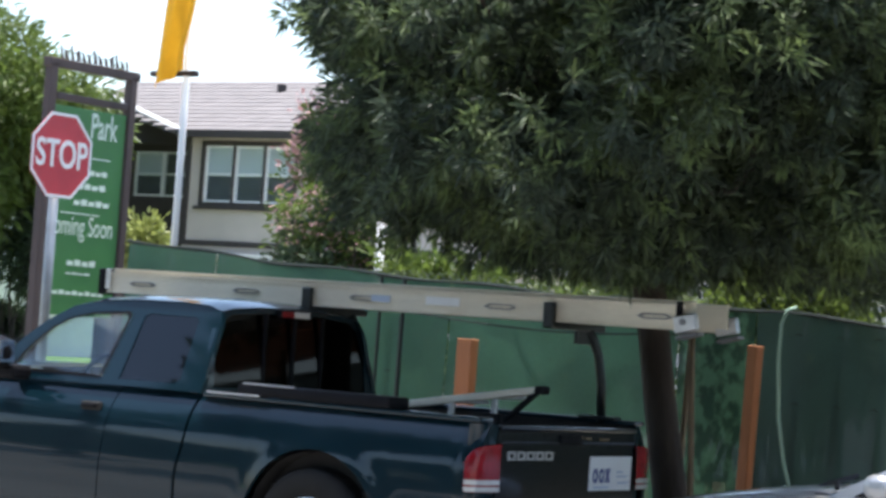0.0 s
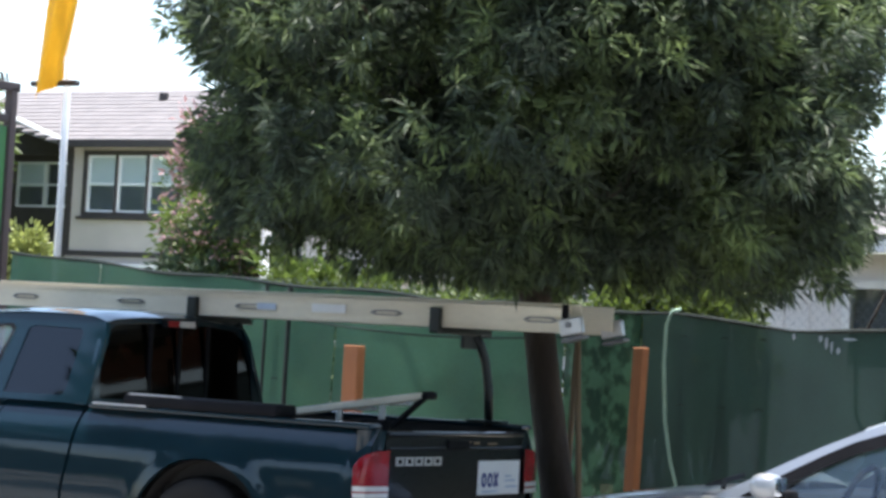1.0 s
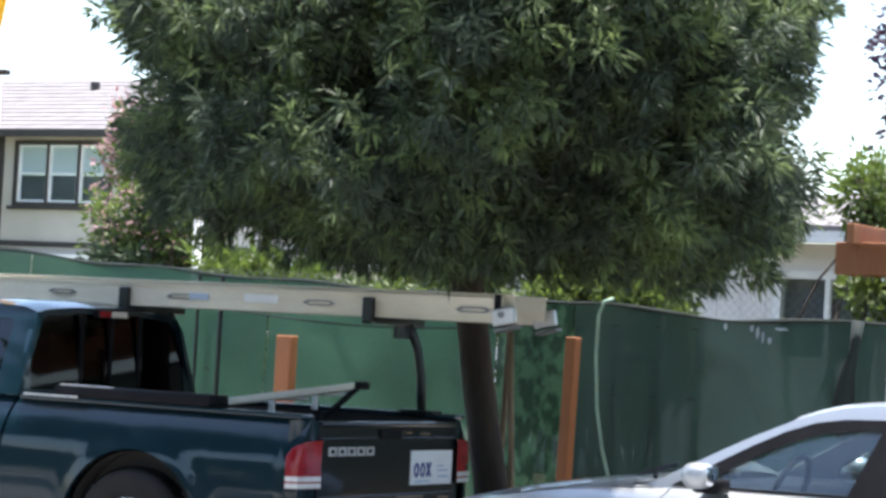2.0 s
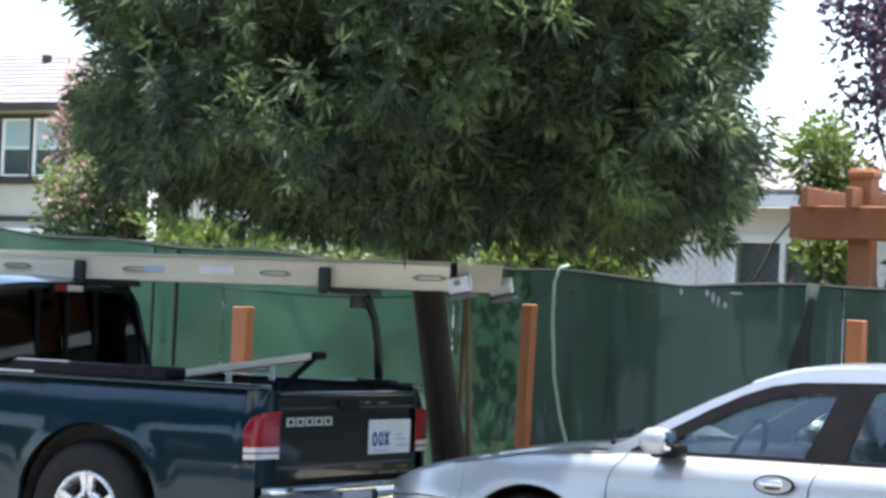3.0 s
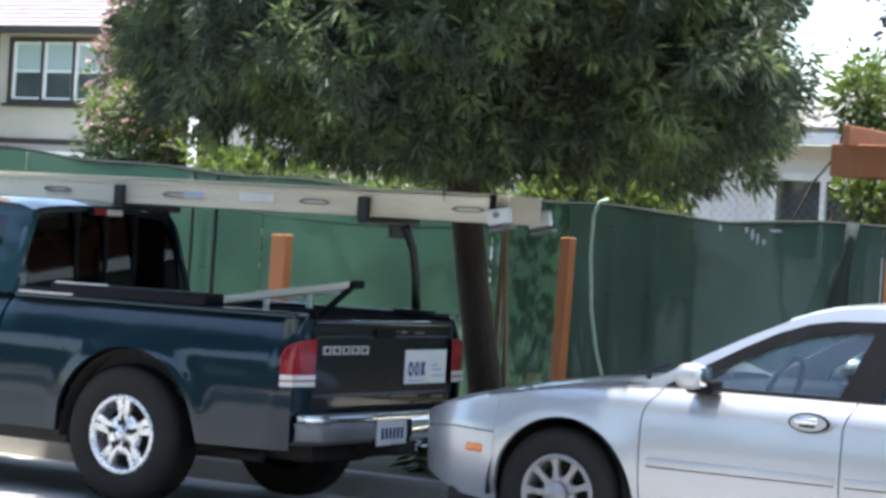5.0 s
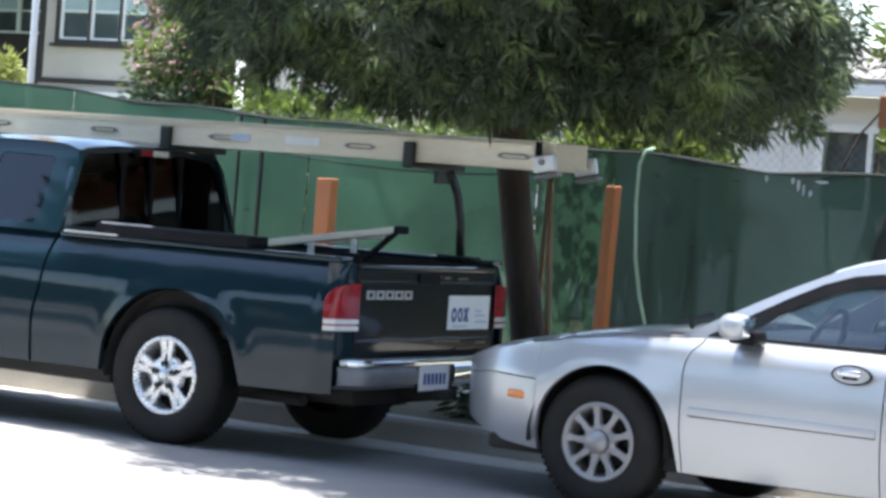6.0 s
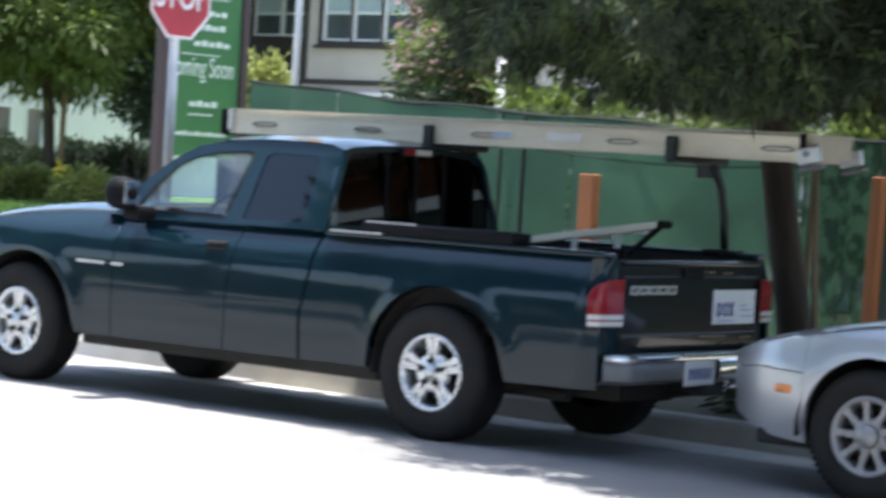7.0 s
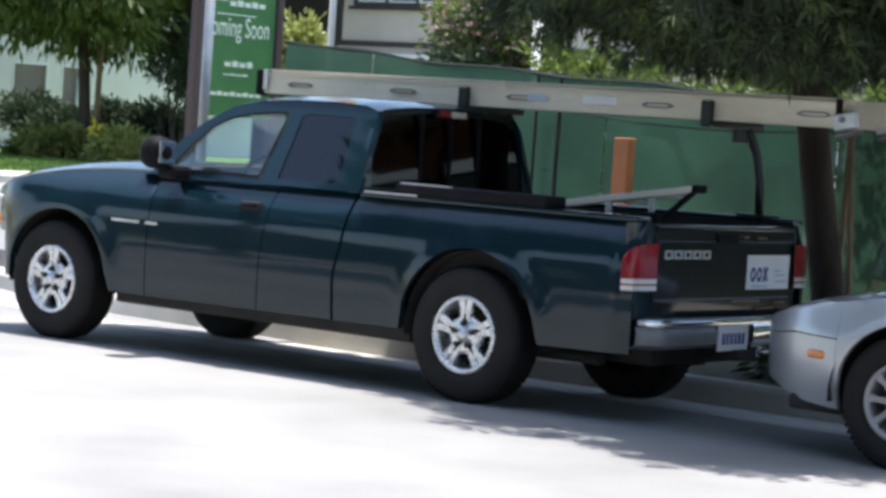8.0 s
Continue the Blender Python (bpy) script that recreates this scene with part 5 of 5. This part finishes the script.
shrub("crape_myrtle", "loose flowering shrub with green leaves and pink blossoms", (-7.6, 10.0, 2.6), (0.58, 0.8, 1.15), 250, 24, 0.10, 0.04, "leaf_bright", 21, 0.2, extra=("blossom", 0.5, 18, 0.06, "dusty pink blossoms"), lobes=20)
shrub("reddish_shrub", "tall thin shrub with reddish young leaves", (-8.15, 10.2, 3.05), (0.26, 0.4, 0.95), 70, 16, 0.10, 0.04, "blossom", 22, 0.2, extra=("leaf_bright", 0.6, 20, 0.08, "green leaves"), lobes=12)
shrub("dark_shrub", "dark green shrub below the flowering shrub", (-7.2, 9.6, 2.0), (0.65, 0.8, 0.8), 260, 26, 0.10, 0.04, "leaf_dark", 23, 0.2)
shrub("yellow_shrub", "yellow-green leafy shrub before the house", (-13.6, 13.5, 2.42), (0.32, 0.32, 0.34), 70, 18, 0.11, 0.06, "leaf_yellow", 24, 0.22)
for k, (x, y, w, h) in enumerate(((-4.6, 7.4, 0.9, 0.62), (-3.0, 7.4, 1.0, 0.58), (-1.7, 7.0, 0.8, 0.62), (-0.75, 6.5, 0.7, 0.72), (-0.2, 6.4, 0.38, 0.6))):
    shrub("garden_shrub", "sunlit bright green shrub behind the fence", (x, y, 1.55), (w, 0.6, h), 230, 24, 0.11, 0.045, "leaf_bright", 30 + k, 0.18)
shrub("green_shrub", "bright green foliage beside the pergola", (0.66, 9.2, 2.95), (0.27, 0.3, 0.36), 80, 20, 0.08, 0.04, "leaf_bright", 41, 0.2)
shrub("vine", "bright green leafy climber at the pergola post", (1.25, 7.6, 1.98), (0.2, 0.2, 0.22), 26, 16, 0.09, 0.06, "leaf_bright", 42, 0.14)
shrub("vine", "green leafy climber hanging under the pergola", (2.3, 7.6, 2.0), (0.4, 0.3, 0.35), 45, 14, 0.11, 0.07, "leaf_dark", 43, 0.16)
tree("plum_tree", "purple-leaved plum tree behind the pergola", None, [(0.9, 12.5, 0.0), (0.9, 12.5, 1.2), (0.85, 12.5, 2.4)], [0.12, 0.10, 0.09],
     (0.95, 12.5, 4.5), (1.75, 1.5, 2.1), 430, 20, 0.09, 0.06, "leaf_plum", 51, lobes=30, spread=0.22, droop=0.1, flat=0.9, lobe_size=0.3)
for k, (x, y, w, h, m) in enumerate(((-40.9, 33.0, 0.8, 0.80, "leaf_dark"), (-39.4, 33.0, 0.9, 0.62, "leaf_dark"), (-37.7, 33.0, 1.0, 0.70, "leaf_dark"), (-36.1, 33.0, 0.8, 0.78, "leaf_dark"), (-34.2, 28.0, 0.55, 0.34, "leaf_yellow"), (-35.3, 28.3, 0.5, 0.16, "leaf_bright"), (-32.1, 28.0, 0.85, 0.36, "leaf_yellow"))):
    shrub("hedge_bush", "dark green clipped bush before the white house" if m == "leaf_dark" else "low light green bush on the lawn", (x, y, 0.1 + h * 0.9), (w, 0.9, h), 200, 20, 0.17, 0.07, m, 60 + k, 0.25)
shrub("cypress_shrub", "dark dense upright shrub by the sign", (-32.1, 29.8, 2.6), (0.55, 0.6, 1.2), 200, 24, 0.15, 0.05, "leaf_dark", 71, 0.25)
shrub("kerb_plant", "dark low plants on the verge", (1.0, 2.6, 0.2), (0.7, 0.35, 0.22), 80, 16, 0.12, 0.03, "leaf_dark", 72, 0.12)
rng = np.random.default_rng(77)
fl = thing("yellow_flower", "single yellow flower on a tall stem", "flower")
part("stem", tube([(-33.0, 28.0, 0.05), (-33.0, 28.0, 0.85)], 0.012, 5), "leaf_dark", fl)
v, f = leaves(rng, [(-33.0, 28.0, 0.9)], 24, 0.2, 0.12, 0.08, 0.0)
add_mesh("flower_head", raw("flower_head", v, f, "petal"), fl)

# ---- signs and poles ----
SX, SY, SZ = -7.25, 5.295, 2.885
stop = thing("stop_sign", "red octagonal stop sign on a galvanised steel post", "sign")
part("post", rod((SX - 0.03, SY, 0.05), (SX - 0.03, SY, SZ + 0.3), 0.045, n=14), "galv", stop, smooth=True)


def octagon(r):
    return [(r * math.cos(math.pi / 8 + k * math.pi / 4), r * math.sin(math.pi / 8 + k * math.pi / 4)) for k in range(8)]


R8 = 0.38 / math.cos(math.pi / 8)
part("border", plate(octagon(R8), [octagon(R8 - 0.028)], lambda u, v: Vector((SX + 0.028, SY + u, SZ + v)), Vector((0.003, 0, 0))), "sign_white", stop, "white border")
face = part("plate", plate(octagon(R8), [], lambda u, v: Vector((SX + 0.02, SY + u, SZ + v)), Vector((0.007, 0, 0))), "stop_red", stop, "red face")
FACE_X = Matrix(((0, 0, 1, 0), (1, 0, 0, 0), (0, 1, 0, 0), (0, 0, 0, 1)))
words("STOP", 0.35, "sign_white", Matrix.Translation((SX + 0.030, SY, SZ)) @ FACE_X, stop, "white letters", bold=0.006, xscale=0.78)

board = thing("notice_board", "tall green announcement board in a dark wooden frame", "sign")
BX, B0, B1, BZ0, BZ1 = -8.6, 6.54, 7.56, 1.45, 3.50
for y in (B0 - 0.06, B1 + 0.06):
    part("post", box((BX - 0.05, y - 0.045, 0.05), (BX + 0.05, y + 0.045, 3.90), 0.01), "board_frame", board)
part("top_rail", box((BX - 0.05, B0 - 0.14, 3.86), (BX + 0.05, B1 + 0.14, 3.95), 0.01), "board_frame", board)
part("mid_rail", box((BX - 0.04, B0, 3.55), (BX + 0.04, B1, 3.62), 0.01), "board_frame", board)
panel = part("panel", box((BX - 0.02, B0, BZ0), (BX + 0.02, B1, BZ1), 0.004), "board_green", board, "green printed panel")
BM = (B0 + B1) / 2


def on_board(y, z):
    return Matrix.Translation((BX + 0.021, y, z)) @ FACE_X


words("Park", 0.36, "pale_print", on_board(BM + 0.20, 3.33), panel, "pale lettering", bold=0.004, xscale=0.58)
words("Coming Soon", 0.28, "pale_print", on_board(BM - 0.04, 2.33), panel, "pale lettering", xscale=0.62)
for y, z, w, h in ((0.15, 2.98, 0.62, 0.012), (0.26, 2.84, 0.36, 0.06), (0.22, 2.70, 0.42, 0.07), (0.24, 2.54, 0.52, 0.07), (0.08, 2.42, 0.55, 0.012), (0.16, 1.94, 0.42, 0.07), (0.12, 1.83, 0.36, 0.025), (0.05, 1.64, 0.92, 0.05)):
    n = max(1, int(w / 0.09))
    y -= 0.13
    z += 0.04
    if h < 0.02:
        part("rule", box((BX + 0.02, BM + y - w / 2, z - h / 2), (BX + 0.023, BM + y + w / 2, z + h / 2)), "pale_print", panel)
    else:
        for k in range(n):
            part("text_bar", box((BX + 0.02, BM + y - w / 2 + k * w / n, z - h / 2), (BX + 0.023, BM + y - w / 2 + (k + 0.8) * w / n, z + h * (0.15 + 0.2 * (k % 2)))), "pale_print", panel)
# iron letters on the top rail, too fine to read
for k in range(12):
    part("iron_letter", tube([(BX, B0 + 0.08 + k * 0.08, 3.94), (BX, B0 + 0.05 + k * 0.08, 4.01 + 0.05 * (k % 3 == 0)), (BX, B0 + 0.11 + k * 0.08, 4.04 + 0.05 * (k % 4 == 1)), (BX, B0 + 0.13 + k * 0.08, 3.96)], 0.012, 5), "board_frame", board)

PX, PY = -9.09, 9.0
pole = thing("flag_pole", "slim white pole with a hanging yellow flag", "flag pole")
part("pole", rod((PX, PY, 0), (PX, PY, 6.2), 0.042, 0.035, 12), "white", pole, smooth=True)


def flag_pt(i, j):
    u, v = i / 20, j / 24
    left = PX - 0.10 - 0.27 * v ** 0.8
    right = PX + 0.10 + 0.14 * math.sin(math.pi * min(v * 1.15, 1.0)) - 0.02 * v
    z = 5.95 - 1.81 * v - 0.19 * (1 - u) * v ** 6
    return (left + (right - left) * u, PY - 0.13 + 0.05 * math.sin(u * 10 + v * 2) * (0.4 + 0.6 * v), z)


sharp(part("flag", grid(21, 25, flag_pt), "flag", pole, "yellow-orange cloth flag"), 70)
part("pole_light", box((PX - 0.50, PY - 0.04, 4.09), (PX + 0.14, PY + 0.04, 4.15), 0.01), "trim_dark", pole)
solo("white_pole", rod((-6.35, 9.0, 0), (-6.35, 9.0, 2.9), 0.045, n=10), "white", "short white pole behind the fence", "pole", smooth=True)

# ---- pergola ----
pergola = thing("pergola", "orange-stained timber pergola behind the fence", "pergola")
for x in (1.65, 4.4):
    part("column", box((x - 0.09, 7.3, 0.05), (x + 0.09, 7.48, 2.76), 0.01), "cedar", pergola)
    part("column_cap", box((x - 0.105, 7.28, 2.69), (x + 0.105, 7.50, 2.74), 0.008), "cedar", pergola)
part("beam", box((1.10, 7.24, 2.21), (5.2, 7.30, 2.465), 0.008), "cedar", pergola)
part("beam", box((1.10, 7.48, 2.21), (5.2, 7.54, 2.465), 0.008), "cedar", pergola)
k = 1.26
while k < 5.1:
    part("rafter", box((k, 7.05, 2.445), (k + 0.06, 10.0, 2.60), 0.006), "cedar", pergola)
    k += 0.36

# ---- houses ----
def sash(parent, x0, x1, z0, z1, y, shut=True):
    w = part("window", plate([(x0, z0), (x1, z0), (x1, z1), (x0, z1)], [[(x0 + 0.05, z0 + 0.05), (x1 - 0.05, z0 + 0.05), (x1 - 0.05, z1 - 0.05), (x0 + 0.05, z1 - 0.05)]], lambda u, v: Vector((u, y, v)), Vector((0, 0.07, 0))), "white", parent, "white sash window")
    zm = (z0 + z1) / 2
    part("meeting_rail", box((x0 + 0.05, y + 0.01, zm - 0.025), (x1 - 0.05, y + 0.06, zm + 0.025), 0.004), "white", w)
    part("pane", box((x0 + 0.05, y + 0.035, z0 + 0.05), (x1 - 0.05, y + 0.04, z1 - 0.05)), "pane", w)
    if shut:
        part("blind", box((x0 + 0.05, y + 0.055, zm - 0.05), (x1 - 0.05, y + 0.062, z1 - 0.05)), "blind", w, "pale lowered blind")
    part("recess", box((x0, y + 0.10, z0), (x1, y + 0.11, z1)), "dark_room", w)
    return w


house = thing("taupe_house", "two-storey taupe stucco house with dark trim and grey tile roof", "house")
HX0, HX1, HY, SLOPE = -30.15, -17.0, 33.0, 0.363
wins = [(-29.58, -28.72), (-28.65, -27.79), (-27.72, -26.86)]
holes = [[(a, 4.31), (b, 4.31), (b, 5.65), (a, 5.65)] for a, b in wins]
part("wall", plate([(HX0, 0), (HX1, 0), (HX1, 6.0), (HX0, 6.0)], holes, lambda u, v: Vector((u, HY, v)), Vector((0, 0.2, 0))), "stucco", house)
part("side_wall", box((HX0, HY + 0.2, 0), (HX0 + 0.2, HY + 9, 6.0)), "stucco", house)
for a, b in wins:
    sash(house, a, b, 4.31, 5.65, HY + 0.02)
part("window_trim", plate([(-29.70, 4.20), (-26.74, 4.20), (-26.74, 5.76), (-29.70, 5.76)], holes, lambda u, v: Vector((u, HY - 0.035, v)), Vector((0, 0.03, 0))), "trim_dark", house, "dark brown window trim")
part("window_sill", box((-29.80, HY - 0.10, 4.13), (-26.64, HY - 0.003, 4.21), 0.01), "trim_dark", house)
part("corner_trim", box((HX0 - 0.03, HY - 0.04, 3.3), (HX0 + 0.13, HY - 0.003, 5.9), 0.01), "trim_dark", house)
part("belt_trim", box((HX0 - 0.05, HY - 0.06, 3.27), (HX1, HY - 0.003, 3.39), 0.01), "trim_dark", house)
part("belt_ledge", box((HX0 - 0.2, HY - 0.30, 2.98), (HX1, HY - 0.003, 3.10), 0.02), "stucco_white", house)
part("fascia", box((HX0 - 0.05, HY - 0.45, 5.80), (HX1 + 0.3, HY - 0.40, 5.98), 0.01), "trim_dark", house)
part("eave_soffit", box((HX0 - 0.05, HY - 0.40, 5.84), (HX1 + 0.3, HY - 0.003, 5.88)), "stucco", house)
roof_part = part("roof", plate([(HX0 - 0.05, 0), (HX1, 0), (HX1, 4.9), (-36.0, 4.9), (-36.0, 3.0)], [], lambda u, v: Vector((u, HY - 0.42 + v, 5.95 + v * SLOPE)), Vector((0, 0, -0.08))), "roof", house, "weathered grey tile roof")
for k in range(13):
    v0 = k * 0.38
    n = 36

    def tile_pt(i, j, v0=v0):
        left = HX0 - 0.07 - 5.8 * min((v0 + 0.2) / 3.0, 1)
        u = left + (HX1 - left) * i / n
        jitter = 0.012 * math.sin(i * 12.9 + v0 * 7.1)
        vv = v0 + (0.0, 0.0, 0.40)[j]
        return (u, HY - 0.44 + vv + jitter, 5.96 + vv * SLOPE + (-0.01, 0.03, 0.012)[j] + jitter * 0.4)
    part("tile_course", grid(n + 1, 3, tile_pt), "roof", roof_part)
for x, y, h, r in ((-30.2, 36.4, 0.35, 0.12), (-29.0, 36.9, 0.3, 0.16), (-27.3, 37.0, 0.34, 0.06), (-24.0, 37.0, 0.3, 0.1)):
    part("roof_vent", rod((x, y, 5.95 + (y - HY + 0.42) * SLOPE - 0.05), (x, y, 5.95 + (y - HY + 0.42) * SLOPE + h * 0.6), r, n=12), "trim_dark", roof_part)
# recessed wing with a low gable
part("wing_wall", plate([(-34.3, 0), (HX0, 0), (HX0, 5.9), (-34.3, 5.9)], [[(-33.30, 4.50), (-31.50, 4.50), (-31.50, 5.64), (-33.30, 5.64)]], lambda u, v: Vector((u, HY + 1.6, v)), Vector((0, 0.2, 0))), "trim_dark", house, "dark brown recessed wall")
sash(house, -33.29, -32.36, 4.51, 5.63, HY + 1.62)
sash(house, -32.34, -31.51, 4.51, 5.63, HY + 1.62, False)
part("wing_fascia", tube([(-29.95, 32.55, 5.92), (-33.0, 34.2, 6.64), (-36.0, 35.8, 7.34)], 0.07, 6), "white", house, "pale sloping gable board")
part("wing_gable", plate([(-34.3, 5.8), (-30.2, 5.8), (-30.2, 5.85), (-33.0, 6.5), (-34.3, 6.8)], [], lambda u, v: Vector((u, HY + 1.3, v)), Vector((0, 0.2, 0))), "trim_dark", house)

white_house = thing("white_house", "single-storey white sided house behind the pergola", "house")
WY = 15.0
wx0, wx1, wz0, wz1 = -2.62, -1.42, 1.55, 2.49
part("wall", plate([(-6.5, 0), (6, 0), (6, 2.86), (-6.5, 2.86)], [[(wx0, wz0), (wx1, wz0), (wx1, wz1), (wx0, wz1)]], lambda u, v: Vector((u, WY, v)), Vector((0, 0.2, 0))), "siding", white_house)
for k in range(40):
    x = -6.4 + k * 0.3
    if x + 0.02 < wx0 - 0.1 or x > wx1 + 0.1:
        part("batten", box((x, WY - 0.012, 0), (x + 0.02, WY - 0.002, 2.84)), "siding", white_house)
w = part("window_frame", plate([(wx0 - 0.06, wz0), (wx1 + 0.06, wz0), (wx1 + 0.06, wz1 + 0.06), (wx0 - 0.06, wz1 + 0.06)], [[(wx0 + 0.03, wz0 + 0.03), (-2.06, wz0 + 0.03), (-2.06, wz1 - 0.03), (wx0 + 0.03, wz1 - 0.03)], [(-2.0, wz0 + 0.03), (wx1 - 0.03, wz0 + 0.03), (wx1 - 0.03, wz1 - 0.03), (-2.0, wz1 - 0.03)]],
                               lambda u, v: Vector((u, WY - 0.03, v)), Vector((0, 0.06, 0))), "white", white_house)
part("pane", box((wx0, WY + 0.01, wz0), (wx1, WY + 0.015, wz1)), "pane", w)
part("dark_interior", box((wx0, WY + 0.18, wz0), (wx1, WY + 0.19, wz1)), "dark_room", w)
part("fascia", box((-6.6, WY - 0.5, 2.84), (6.2, WY - 0.45, 3.0), 0.01), "white", white_house)
part("roof", plate([(-6.7, 0), (6.3, 0), (6.3, 4), (-6.7, 4)], [], lambda u, v: Vector((u, WY - 0.5 + v, 2.98 + 0.16 * v)), Vector((0, 0, 0.06))), "roof", white_house)

corner_house = thing("corner_house", "white stucco house beyond the lawn", "house")
# it faces the side street
KX = -43.0
kw = [(34.1, 35.4), (35.9, 36.6)]
part("wall", plate([(10, 0), (60, 0), (60, 5.5), (10, 5.5)], [[(a, 0.9), (b, 0.9), (b, 2.5), (a, 2.5)] for a, b in kw], lambda u, v: Vector((KX, u, v)), Vector((-0.2, 0, 0))), "stucco_white", corner_house)
for a, b in kw:
    w = part("window", plate([(a, 0.9), (b, 0.9), (b, 2.5), (a, 2.5)], [[(a + 0.06, 0.96), (b - 0.06, 0.96), (b - 0.06, 2.44), (a + 0.06, 2.44)]], lambda u, v: Vector((KX + 0.02, u, v)), Vector((-0.08, 0, 0))), "white", corner_house)
    part("pane", box((KX - 0.04, a, 0.9), (KX - 0.035, b, 2.5)), "pane", w)
    part("dark_interior", box((KX - 0.19, a, 0.9), (KX - 0.18, b, 2.5)), "dark_room", w)
part("eave", box((KX - 0.1, 10, 5.4), (KX + 0.6, 60, 5.6), 0.02), "trim_dark", corner_house)
part("roof", plate([(10, 0), (60, 0), (60, 5), (10, 5)], [], lambda u, v: Vector((KX + 0.6 - v, u, 5.6 + 0.4 * v)), Vector((0, 0, 0.06))), "roof", corner_house)

# ---- planting on the near side, behind the viewer ----
for k in range(7):
    shrub("street_hedge", "tall dense green hedge along the near pavement", (-24 + k * 8.0, -24.0, 2.0), (4.6, 1.5, 2.2 + 0.8 * (k % 2)), 420, 16, 0.4, 0.2, "leaf_dark", 90 + k, 0.5)
for k, (x, y) in enumerate(((-13.0, -11.8), (-5.0, -11.4), (3.0, -11.8), (11.0, -11.4), (19.0, -11.8))):
    tree("near_street_tree", "tall leafy street tree on the near pavement", None, [(x, y, 0.05), (x, y, 2.0), (x + 0.1, y, 4.2)], [0.2, 0.16, 0.13],
         (x, y + 1.0, 6.6), (4.3, 5.2, 2.2), 520, 18, 0.42, 0.2, "leaf_dark", 120 + k, lobes=24, spread=0.5, droop=0.2, flat=0.85, group="near street trees")
